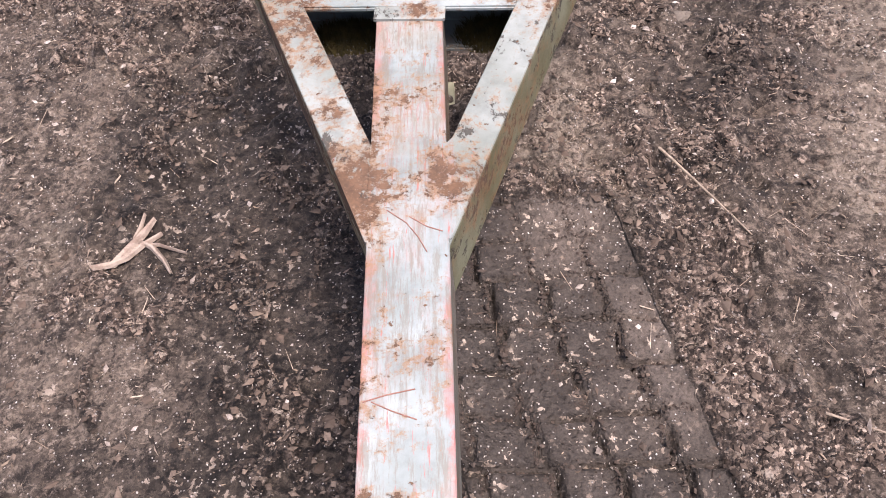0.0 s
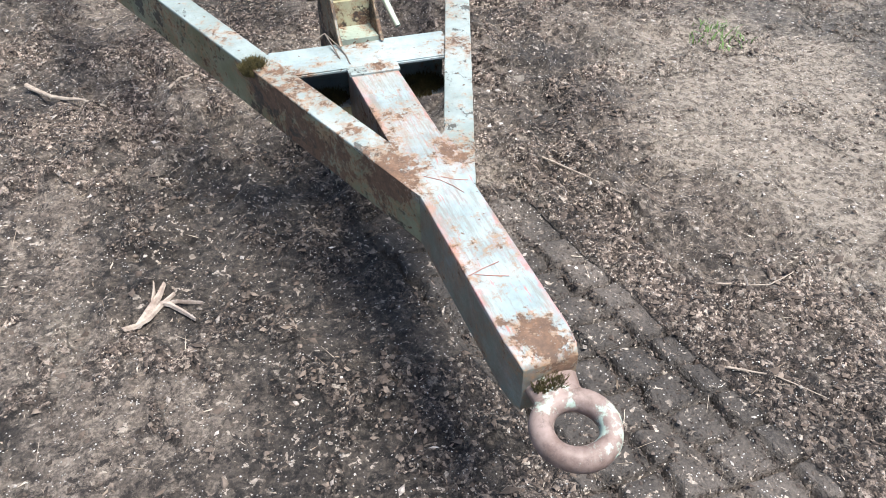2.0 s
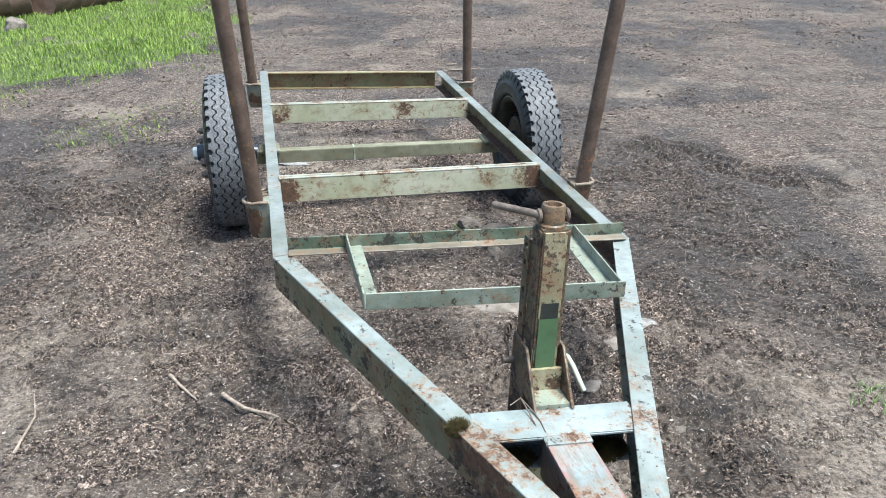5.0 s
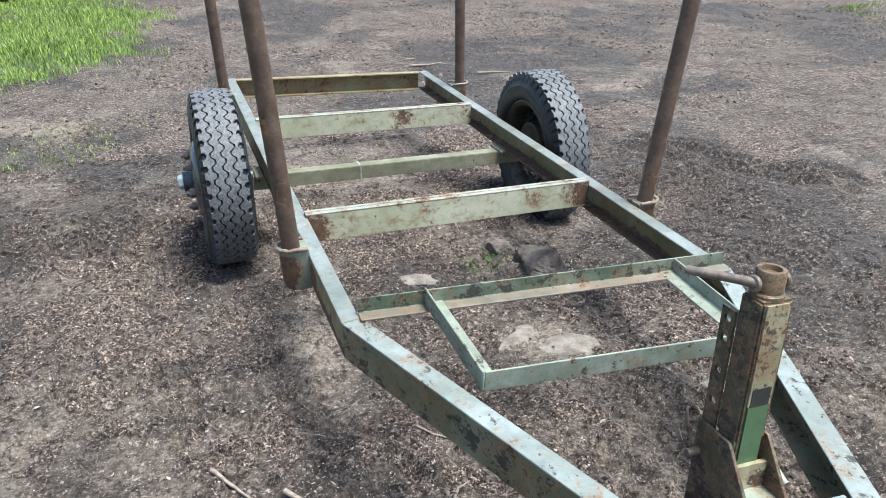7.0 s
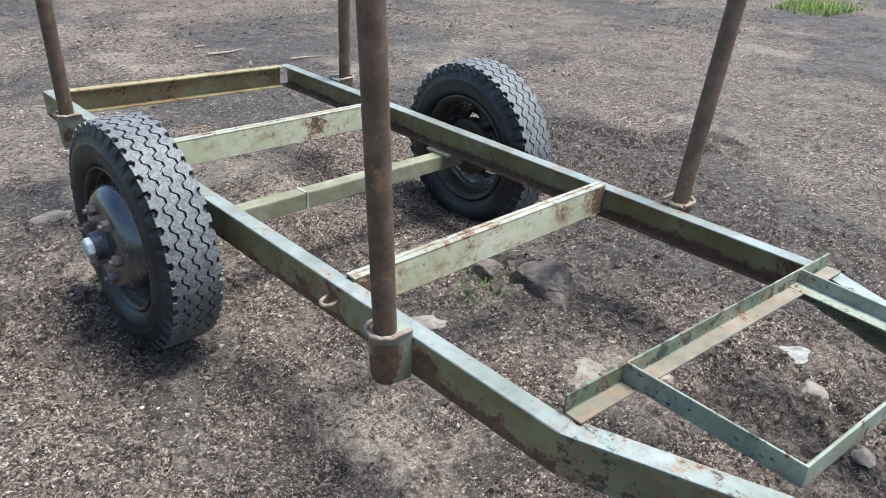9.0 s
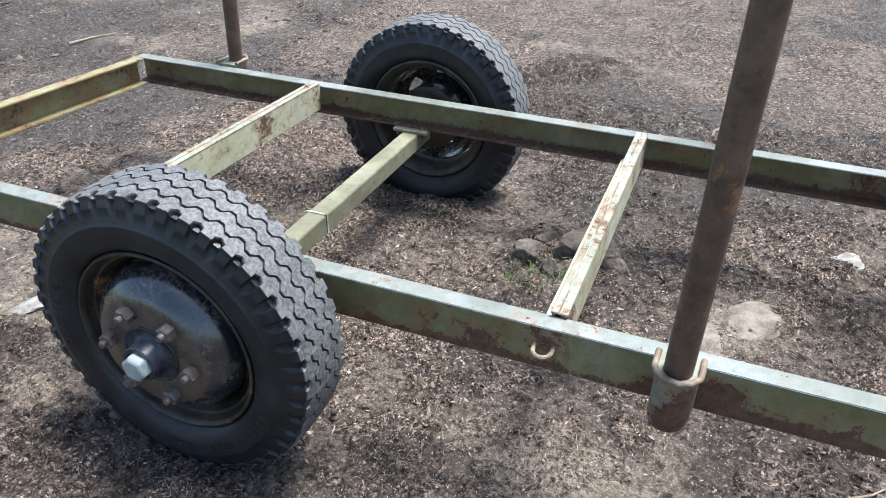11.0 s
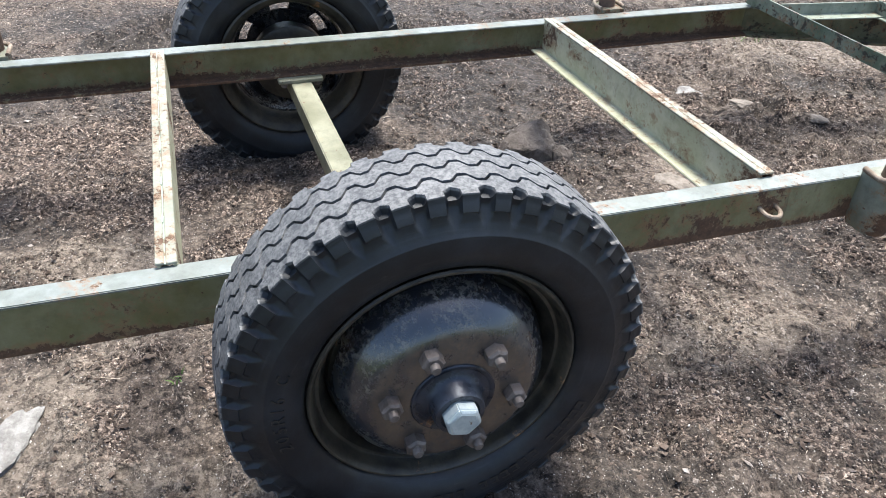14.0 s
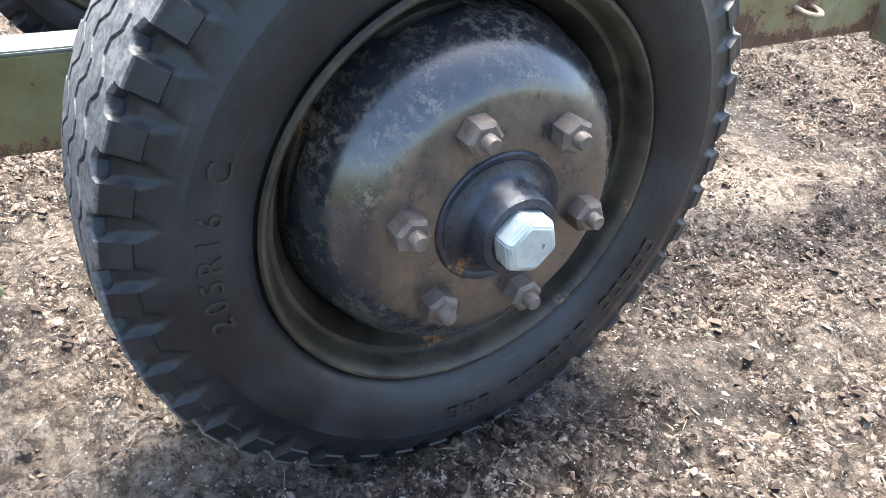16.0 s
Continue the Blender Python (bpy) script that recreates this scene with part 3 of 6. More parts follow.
def vnoise(x, y, scale, seed):
    """Smooth lattice noise from 0 to 1."""
    tab = lattice(seed)
    x, y = np.asarray(x) * scale + 1000.3, np.asarray(y) * scale + 1000.7
    xi, yi = np.floor(x).astype(int), np.floor(y).astype(int)
    u, v = x - xi, y - yi
    u, v = u * u * (3 - 2 * u), v * v * (3 - 2 * v)
    a, b = tab[xi % 256, yi % 256], tab[(xi + 1) % 256, yi % 256]
    c, d = tab[xi % 256, (yi + 1) % 256], tab[(xi + 1) % 256, (yi + 1) % 256]
    return (a * (1 - u) + b * u) * (1 - v) + (c * (1 - u) + d * u) * v


def smooth(v, lo, hi):
    t = np.clip((np.asarray(v) - lo) / (hi - lo), 0, 1)
    return t * t * (3 - 2 * t)


def track_mask(x, y):
    """Where a tractor tyre has pressed the soil flat beside the drawbar."""
    mid = 0.248 + 0.20 * (0.3 - y)
    return smooth(np.abs(x - mid), 0.225, 0.195) * smooth(y, -0.75, -0.5) * smooth(y, 0.92, 0.72)


def mud_mask(x, y):
    m = smooth(vnoise(x, y, 0.85, 51) * 0.65 + vnoise(x, y, 2.3, 52) * 0.35, 0.46, 0.60)
    beside = smooth(np.hypot((x + 0.32) / 0.42, (y - 0.25) / 0.75), 1.15, 0.7)
    m = m * (1 - 0.55 * smooth(np.hypot(x, y - 2.0), 3.0, 5.0))
    return np.clip(np.maximum(m * 0.9, np.maximum(track_mask(x, y), beside * 0.9)), 0, 1)


def pale_mask(x, y):
    m = smooth(vnoise(x, y, 0.7, 53) * 0.6 + vnoise(x, y, 2.9, 54) * 0.4, 0.56, 0.74)
    west = smooth(x, -0.62, -0.95) * smooth(y, 1.6, 0.9) * 0.6
    east = smooth(x, 0.62, 1.05) * smooth(y, 2.2, 1.2) * 1.0
    beside = smooth(np.hypot((x + 1.15) / 0.6, (y - 2.6) / 1.3), 1.15, 0.6) * 0.6
    west = np.maximum(west, np.maximum(east, beside))
    # paler tone painted in where the left rail's shadow falls
    west = np.maximum(west, 1.0 * np.exp(-(((x + 0.60) / 0.30) ** 2 + ((y - 2.75) / 0.55) ** 2)))
    west = np.maximum(west, np.exp(-(((x - 0.22) / 0.22) ** 2 + ((y - 2.37) / 0.17) ** 2)))
    return np.clip(np.maximum(np.maximum(m, west), 0.62 * smooth(np.hypot(x, y - 2.5), 3.2, 6)) * (1 - track_mask(x, y)) * (1 - 0.25 * smooth(np.hypot(x, y - 2.5), 3, 7)) * (1 - smooth(np.hypot((x + 0.25) / 0.45, (y - 0.3) / 0.9), 1.3, 0.8)), 0, 1)


def damp_shade_mask(x, y):
    """Where the soil is dark and wet (towards 1) or dry and pale (towards 0), with some shade painted in."""
    f = 0.48 * vnoise(x, y, 0.9, 61) + 0.30 * vnoise(x, y, 2.4, 62) + 0.22 * vnoise(x, y, 6.5, 63) - 0.5

    def at_place(cx, cy, rx, ry):
        return np.exp(-(((x - cx) / rx) ** 2 + ((y - cy) / ry) ** 2))
    # wet soil, plus shade painted under the left arm and beside the far wheel
    wet = at_place(-0.75, 2.0, 0.25, 0.5) + at_place(-0.40, 1.0, 0.35, 0.6) * 1.1 + at_place(2.2, 3.8, 0.8, 0.7) + at_place(0.5, 0.2, 0.45, 0.8) * 0.25 + at_place(-0.9, 5.2, 0.8, 0.5) + at_place(-0.25, 1.2, 0.3, 0.5) + at_place(-1.40, 4.15, 0.16, 0.13) * 1.3 + at_place(-0.92, 2.72, 0.15, 0.16) * 1.2 + at_place(-1.08, 3.22, 0.28, 0.25) * 1.1 + at_place(0.15, 3.75, 0.55, 0.5) * 1.2
    # dry soil, plus lighter tone that offsets the left rail's shadow
    dry = at_place(-1.35, 0.7, 0.55, 0.7) + at_place(1.25, 0.9, 0.5, 0.9) + at_place(-1.4, 3.2, 0.6, 1.0) * 0.6 + at_place(3.4, 2.5, 1.2, 2.0) + at_place(0.2, 2.35, 0.3, 0.3) + at_place(-1.15, 2.9, 0.5, 0.7) * 0.6 + at_place(1.15, 0.8, 0.4, 0.5) * 1.2 + at_place(-0.80, 0.40, 0.18, 0.35) * 1.2 + at_place(-1.25, 1.7, 0.35, 0.3) + at_place(-0.9, 2.12, 0.2, 0.2) + at_place(0.6, 2.1, 0.6, 0.6) * 1.3 + at_place(-0.62, 2.68, 0.28, 0.5) * 1.2 + at_place(0.4, 1.55, 0.2, 0.25) + at_place(-0.60, 0.05, 0.30, 0.45) * 0.9 + at_place(0.9, 1.5, 0.5, 0.5) * 0.6
    return np.clip(0.5 + 1.9 * f + 0.26 * wet - 0.30 * dry, 0, 1)


def rut_mask(x, y):
    """Ruts dug beyond the far wheel."""
    d = np.abs((x - 2.30) * 0.86 + (y - 3.85) * 0.5)
    return smooth(d, 0.34, 0.10) * smooth(np.abs((y - 3.85) * 0.86 - (x - 2.30) * 0.5), 0.95, 0.5)


def bank_mask(x, y):
    """Soil squeezed up along the outer edge of the tyre print."""
    off = x - (0.455 + 0.20 * (0.3 - y))
    return smooth(off, -0.02, 0.04) * smooth(off, 0.22, 0.10) * smooth(y, -0.75, -0.5) * smooth(y, 1.0, 0.8)


def drift_mask(x, y):
    """Where loose crumbs lie in drifts on the trodden soil."""
    f = 0.20 * vnoise(x, y, 1.9, 101) + 0.26 * vnoise(x, y, 5.2, 102) + 0.28 * vnoise(x, y, 12.5, 103) + 0.26 * vnoise(x, y, 29.0, 104)
    beside = np.exp(-(((x + 0.16) / 0.14) ** 2 + ((y - 0.45) / 0.6) ** 2)) * 0.05 + np.exp(-(((x - 2.25) / 0.55) ** 2 + ((y - 3.8) / 0.5) ** 2)) * 0.14
    inside = np.exp(-(((x - 0.1) / 0.6) ** 2 + ((y - 3.5) / 0.9) ** 2)) * 0.02 + np.exp(-(((x + 0.75) / 0.7) ** 2 + ((y - 2.9) / 0.9) ** 2)) * 0.06
    bare = 0.0
    for cx, cy, rr in ((0.22, 2.37, 0.20), (-0.085, 3.035, 0.09), (0.78, 2.0, 0.09), (-0.50, 4.58, 0.11), (0.60, 1.85, 0.07), (0.42, 1.62, 0.06), (-0.8, 4.9, 0.1)):
        bare = bare + 0.2 * np.exp(-((x - cx) ** 2 + (y - cy) ** 2) / rr ** 2)
    bare = bare + np.exp(-(((x + 0.45) / 0.16) ** 2 + ((y - 0.25) / 0.4) ** 2)) * 0.10
    d = smooth(f + beside + inside - bare, 0.45, 0.60)
    return np.maximum(d * (1 - 0.95 * track_mask(x, y)), bank_mask(x, y) * 0.9)


def clods(x, y, cell, seed, tall):
    """Rounded lumps of many sizes, one to each cell of a jittered lattice."""
    tab = np.random.RandomState(seed).rand(128, 128, 4)
    x = x + (vnoise(x, y, 2.1 / cell, seed + 1) - 0.5) * 0.5 * cell
    y = y + (vnoise(x, y, 2.1 / cell, seed + 2) - 0.5) * 0.5 * cell
    gx, gy = np.floor(x / cell).astype(int), np.floor(y / cell).astype(int)
    best = np.zeros_like(x)
    for i in (-1, 0, 1):
        for j in (-1, 0, 1):
            r = tab[(gx + i) % 128, (gy + j) % 128]
            rad = cell * (0.35 + 0.50 * r[..., 2])
            d2 = ((x / cell - gx - i - r[..., 0]) ** 2 + (y / cell - gy - j - r[..., 1]) ** 2) * (cell / rad) ** 2
            best = np.maximum(best, tall * r[..., 3] ** 1.4 * np.sqrt(np.clip(1 - d2, 0, 1)))
    return best


def inner_mask(x, y):
    """The part of the yard round the trailer that is modelled clod by clod."""
    return smooth(x, -2.65, -2.2) * smooth(x, 2.35, 1.9) * smooth(y, 5.95, 5.2)


def ground_z(x, y):
    x, y = np.asarray(x, float), np.asarray(y, float)
    near = smooth(np.hypot(x, y - 2.5), 16, 8)
    z = (vnoise(x, y, 0.9, 1) - 0.5) * 0.03 + (vnoise(x, y, 3.1, 2) - 0.5) * 0.016
    tr = track_mask(x, y)
    mud = mud_mask(x, y)
    rough = smooth(vnoise(x, y, 1.3, 3), 0.30, 0.7) * (1 - 0.85 * mud)
    clod = (vnoise(x, y, 11, 4) - 0.5) * 0.014 + (vnoise(x, y, 26, 5) - 0.5) * 0.013 + (vnoise(x, y, 55, 6) - 0.5) * 0.010
    clod += smooth(vnoise(x, y, 19, 7), 0.58, 0.85) * 0.018 * rough + smooth(vnoise(x, y, 8, 11), 0.60, 0.9) * 0.022 * rough
    clod -= smooth(vnoise(x, y, 15, 12), 0.66, 0.9) * 0.020 * rough
    inner = inner_mask(x, y)
    z = z + clod * near * (0.35 + 0.75 * rough) * inner + (1 - inner) * near * (vnoise(x, y, 4.5, 35) - 0.5) * 0.03
    dr = drift_mask(x, y) * inner
    z = z + dr * (0.004 + clods(x, y, 0.050, 71, 0.019) + clods(x, y, 0.027, 74, 0.011))
    # tread print: rows of blocks, each stepped a little to the side of the last
    wob = (vnoise(x, y, 9, 14) - 0.5) * 0.22
    st = (0.625 - y) / 0.092 + wob
    k, f = np.floor(st), st - np.floor(st)
    line = 0.210 + 0.0225 * (k + 0.35 * f + 0.65 * smooth(f, 0.88, 1.0))
    row = (x - line + (vnoise(x, y, 14, 13) - 0.5) * 0.020 + (vnoise(x, y, 45, 15) - 0.5) * 0.010) / 0.107
    fr = row - np.floor(row)
    cut = smooth(np.abs(row - np.round(row)), 0.075, 0.03) * smooth(vnoise(x, y, 12, 20), 0.15, 0.4)
    ridge = smooth(np.abs(row - np.round(row) + 0.075), 0.055, 0.02) * smooth(vnoise(x, y, 60, 16), 0.35, 0.75)
    lug = smooth(np.minimum(f, 1 - f), 0.085, 0.03) * 0.7 * smooth(vnoise(x, y, 22, 17), 0.2, 0.45)
    press = smooth(vnoise(x, y, 6, 8), 0.02, 0.28) * smooth(vnoise(x, y, 3.1, 18), 0.0, 0.25)
    z = z + tr * (-0.010 + 0.020 * (1 - fr) * press + 0.006 * f * press - 0.034 * np.maximum(cut * (0.35 + 0.65 * smooth(vnoise(x, y, 7, 21), 0.3, 0.55)), lug * 1.15) * press + 0.013 * ridge * press + (vnoise(x, y, 40, 19) - 0.5) * 0.004)
    ru = rut_mask(x, y)
    z = z + ru * (np.sin((x * 0.86 + y * 0.5) * 36 + 3 * vnoise(x, y, 3, 9)) * 0.028 + (vnoise(x, y, 14, 9) - 0.5) * 0.06)
    # the far wheel stands in a dip
    z = z - 0.045 * np.exp(-(((x - 0.95) / 0.42) ** 2 + ((y - 3.72) / 0.6) ** 2))
    z = z - 0.048 * np.exp(-(((x + 0.98) / 0.34) ** 2 + ((y - 3.66) / 0.45) ** 2))
    z = z + 0.045 * np.exp(-(((x - 0.40) / 0.13) ** 2 + ((y - 3.0) / 0.17) ** 2))
    far = smooth(np.hypot(x, y - 2.5), 12, 40)
    return z + far * (vnoise(x, y, 0.05, 10) - 0.5) * 0.6


def spread(stops, reach):
    """Grid lines: (from, to, step) stretches in a row, then ever wider ones out to the reach."""
    core = np.concatenate([np.arange(a, b - d * 0.3, d) for a, b, d in stops] + [np.array([stops[-1][1]])])
    out, d, a = [], stops[-1][2], core[-1]
    while a < reach:
        d = d * 1.085
        a += d
        out.append(a)
    down, d, a = [], stops[0][2], core[0]
    while a > -reach:
        d = d * 1.085
        a -= d
        down.append(a)
    return np.concatenate([np.array(down[::-1]), core, np.array(out)])


def grid_mesh(name, xs, ys, zf):
    gx, gy = np.meshgrid(xs, ys, indexing="ij")
    co = np.stack([gx, gy, zf(gx, gy)], -1).reshape(-1, 3)
    nx, ny = len(xs), len(ys)
    i = (np.arange(nx - 1)[:, None] * ny + np.arange(ny - 1)[None, :]).ravel()
    quads = np.stack([i, i + ny, i + ny + 1, i + 1], -1)
    return raw_mesh(name, co, quads)


def raw_mesh(name, co, faces, smooth_faces=True):
    k = faces.shape[1]
    me = bpy.data.meshes.new(name)
    me.vertices.add(len(co))
    me.vertices.foreach_set("co", np.asarray(co, np.float32).ravel())
    me.loops.add(faces.size)
    me.loops.foreach_set("vertex_index", faces.astype(np.int32).ravel())
    me.polygons.add(len(faces))
    me.polygons.foreach_set("loop_start", np.arange(0, faces.size, k, dtype=np.int32))
    me.polygons.foreach_set("use_smooth", np.full(len(faces), smooth_faces))
    me.update(calc_edges=True)
    me.validate()
    return me


def grass_where(x, y):
    edge = np.interp(y, [7.4, 7.8, 8.1, 8.9, 10.5, 13.5, 20], [-4.2, -2.9, -2.0, -1.45, -1.2, -1.15, -1.1])
    edge = edge + (vnoise(x, y, 1.5, 41) - 0.5) * 1.0 + (vnoise(x, y, 4.5, 40) - 0.5) * 0.5
    return smooth(edge - x, -0.5, 0.7) * smooth(vnoise(x, y, 2.2, 42), 0.0, 0.22)


ground_me = grid_mesh("ground", spread([(-4.6, -2.7, 0.06), (-2.7, -1.75, 0.016), (-1.75, 0.05, 0.0096), (0.05, 0.72, 0.0065), (0.72, 2.9, 0.019), (2.9, 6.0, 0.06)], 160),
                      spread([(-0.95, -0.65, 0.0092), (-0.65, 0.90, 0.0055), (0.90, 4.7, 0.0096), (4.7, 6.0, 0.018), (6.0, 8.0, 0.035), (8.0, 12.0, 0.07)], 160), ground_z)
verts = np.empty(len(ground_me.vertices) * 3, np.float32)
ground_me.vertices.foreach_get("co", verts)
verts = verts.reshape(-1, 3).astype(float)
for key, mask in (("pale", pale_mask), ("verge", grass_where), ("damp_shade", damp_shade_mask), ("drift", drift_mask), ("press", track_mask)):
    layer = ground_me.attributes.new(key, "FLOAT", "POINT")
    layer.data.foreach_set("value", mask(verts[:, 0], verts[:, 1]).astype(np.float32))
ground_me.materials.append(soil)
tagged(new("ground", ground_me), "dark churned bare soil littered with wood chips and grit", "ground", kind="structure")


def scatter(name, count, shape, faces, size, label, material, seed, where, flat=1.0, sink=0.3, area=(-2.9, 2.7, -1.1, 6.6)):
    """Thousands of loose pieces joined into one mesh."""
    rs = np.random.RandomState(seed)
    x = rs.uniform(area[0], area[1], count * 3)
    y = rs.uniform(area[2], area[3], count * 3)
    keep = rs.rand(count * 3) < where(x, y)
    x, y = x[keep][:count], y[keep][:count]
    n = len(x)
    s = size[0] * (size[1] / size[0]) ** (rs.rand(n) ** 2.2)
    shape = np.asarray(shape, float)
    v = shape[None] * (1 + (rs.rand(n, len(shape), 3) - 0.5) * 0.9)
    v = v * np.stack([s * rs.uniform(0.6, 1.6, n), s * rs.uniform(0.5, 1.0, n), s * flat * rs.uniform(0.5, 1.1, n)], -1)[:, None, :]
    tilt = rs.normal(0, 0.25, n)
    c, si = np.cos(tilt)[:, None], np.sin(tilt)[:, None]
    v = np.stack([v[..., 0] * c - v[..., 2] * si, v[..., 1], v[..., 0] * si + v[..., 2] * c], -1)
    a = rs.uniform(0, 2 * math.pi, n)
    c, si = np.cos(a)[:, None], np.sin(a)[:, None]
    px = v[..., 0] * c - v[..., 1] * si + x[:, None]
    py = v[..., 0] * si + v[..., 1] * c + y[:, None]
    pz = v[..., 2] + ground_z(x, y)[:, None] + (s * flat * (1 - sink))[:, None] * 0.5
    co = np.stack([px, py, pz], -1).reshape(-1, 3)
    f = (np.asarray(faces)[None] + (np.arange(n) * len(shape))[:, None, None]).reshape(-1, len(faces[0]))
    me = raw_mesh(name, co, f, False)
    me.materials.append(material)
    return tagged(new(name, me), label, "ground litter", kind="stuff")


OCTA = [(1, 0, 0), (0, 1, 0), (-1, 0, 0), (0, -1, 0), (0, 0, 1), (0, 0, -1)]
OCTA_F = [(0, 1, 4), (1, 2, 4), (2, 3, 4), (3, 0, 4), (1, 0, 5), (2, 1, 5), (3, 2, 5), (0, 3, 5)]
CHIP = [(-1.3, -.30, -.22), (.9, -.42, -.22), (1.5, .12, -.22), (-.6, .42, -.22), (-1.1, -.2, .22), (.8, -.3, .22), (1.2, .14, .22), (-.5, .3, .22)]
CHIP_F = [(0, 3, 2, 1), (4, 5, 6, 7), (0, 1, 5, 4), (1, 2, 6, 5), (2, 3, 7, 6), (3, 0, 4, 7)]


def clear(x, y):
    return (1 - 0.92 * track_mask(x, y)) * (1 - 0.6 * smooth(damp_shade_mask(x, y), 0.45, 0.75)) * (1 - 0.86 * mud_mask(x, y)) * (0.2 + 0.8 * smooth(vnoise(x, y, 1.7, 21), 0.25, 0.65))


scatter("soil_crumbs", 54000, OCTA, OCTA_F, (0.0022, 0.0105), "loose dark brown crumbs and clods of soil", crumb_mat, 31,
        lambda x, y: (0.22 + 0.78 * drift_mask(x, y)) * (1 - 0.85 * track_mask(x, y)), 0.62, 0.2, (-2.0, 1.9, -0.95, 5.0))


def furrows(x, y):
    st = (0.625 - y) / 0.092 + (vnoise(x, y, 9, 14) - 0.5) * 0.22
    k, f = np.floor(st), st - np.floor(st)
    row = (x - 0.210 - 0.0225 * (k + 0.35 * f + 0.65 * smooth(f, 0.88, 1.0))) / 0.107
    edge = np.maximum(smooth(np.abs(row - np.round(row) + 0.05), 0.12, 0.03), 0.8 * smooth(np.minimum(f, 1 - f), 0.09, 0.02))
    return track_mask(x, y) * (0.05 + 0.95 * edge)


scatter("furrow_crumbs", 26000, OCTA, OCTA_F, (0.0014, 0.0060), "dark crumbs along the tyre print", dark_crumb_mat, 38, furrows, 0.8, 0.3, (0.0, 0.8, -0.75, 0.95))
scatter("wood_chips", 6000, CHIP, CHIP_F, (0.0014, 0.0085), "scattered pale and brown wood chips", chip_mat, 32,
        lambda x, y: 0.06 + 0.94 * clear(x, y) * (0.35 + 0.65 * smooth(vnoise(x, y, 2.6, 24), 0.4, 0.7)), 0.7, 0.1)
scatter("pebbles", 17000, OCTA, OCTA_F, (0.0014, 0.0085), "small grey and buff pebbles", pebble_mat, 33, lambda x, y: 0.22 + 0.6 * clear(x, y), 0.7)
scatter("far_clods", 17000, OCTA, OCTA_F, (0.006, 0.026), "clods and stones across the yard", crumb_mat, 36,
        lambda x, y: (1 - 0.75 * mud_mask(x, y)) * smooth(vnoise(x, y, 1.5, 25), 0.3, 0.6) * (1 - grass_where(x, y)), 0.6, 0.4, (-5.5, 11, 5.0, 16.5))
scatter("far_chips", 6500, CHIP, CHIP_F, (0.003, 0.013), "pale chips across the yard", chip_mat, 37,
        lambda x, y: (0.3 + 0.7 * smooth(vnoise(x, y, 1.1, 26), 0.4, 0.6)) * (1 - grass_where(x, y)), 0.7, 0.1, (-5.5, 11, 5.0, 16.5))
FLAKE = [(-1.3, -.35, 0), (1.25, -.28, .04), (.25, .55, 0), (.1, .02, .30)]
FLAKE_F = [(0, 1, 3), (1, 2, 3), (2, 0, 3), (0, 2, 1)]


def litter(x, y):
    """Where fibres and chips lie thick: drifts on the dry ground, little on the wet."""
    drift = smooth(vnoise(x, y, 1.6, 81) * 0.5 + vnoise(x, y, 5.0, 82) * 0.3 + vnoise(x, y, 14.0, 83) * 0.2, 0.40, 0.62)
    return (0.25 + 0.75 * drift) * (1 - 0.6 * smooth(damp_shade_mask(x, y), 0.5, 0.75)) * (1 - 0.55 * mud_mask(x, y)) * (1 - 0.85 * track_mask(x, y))


scatter("wood_flakes", 48000, FLAKE, FLAKE_F, (0.0011, 0.0058), "thick litter of pale and brown fibres and flakes", flake_mat, 84, litter, 0.9, 0.1, (-2.3, 2.4, -1.0, 5.6))
scatter("yard_flakes", 26000, FLAKE, FLAKE_F, (0.003, 0.015), "pale flakes strewn across the far yard", flake_mat, 85,
        lambda x, y: litter(x, y) * (1 - grass_where(x, y)) * (1 - inner_mask(x, y)), 0.9, 0.1, (-4.5, 8, 1.0, 14))
NEEDLE = [(-3.2, -.12, -.1), (3.2, -.1, -.1), (3.2, .1, -.1), (-3.2, .12, -.1), (-3.0, -.1, .1), (3.1, -.1, .1), (3.0, .1, .1), (-3.1, .1, .1)]
scatter("straw_bits", 7000, NEEDLE, CHIP_F, (0.002, 0.0085), "fine pale straws and splinters", chip_mat, 34, lambda x, y: 0.2 + 0.8 * clear(x, y), 0.6, 0.0)


# grass beyond the trailer
def grass(name, count, area, seed, tall, where=grass_where):
    rs = np.random.RandomState(seed)
    x, y = rs.uniform(area[0], area[1], count), rs.uniform(area[2], area[3], count)
    keep = rs.rand(count) < where(x, y)
    x, y = x[keep], y[keep]
    n = len(x)
    h = rs.uniform(tall[0], tall[1], n) * (0.5 + vnoise(x, y, 1.2, 43))
    a, bend = rs.uniform(0, 6.283, n), rs.uniform(0.1, 0.7, n) * h
    w = rs.uniform(0.002, 0.0055, n)
    dx, dy = np.cos(a), np.sin(a)
    z = ground_z(x, y)
    pts = []
    for frac, wide in ((0, 1), (0.55, 0.8)):
        for sgn in (-1, 1):
            pts.append(np.stack([x + dx * bend * frac ** 2 - dy * w * wide * sgn, y + dy * bend * frac ** 2 + dx * w * wide * sgn, z + h * frac], -1))
    pts.append(np.stack([x + dx * bend, y + dy * bend, z + h * 0.95], -1))
    co = np.stack(pts, 1).reshape(-1, 3)
    f = (np.array([(0, 1, 3), (0, 3, 2), (2, 3, 4)])[None] + (np.arange(n) * 5)[:, None, None]).reshape(-1, 3)
    me = raw_mesh(name, co, f, False)
    me.materials.append(grass_mat)
    return tagged(new(name, me), "bright green uneven grass at the edge of the yard", "grass", kind="stuff")


grass("grass", 130000, (-9, -0.2, 7.2, 18), 44, (0.022, 0.075))


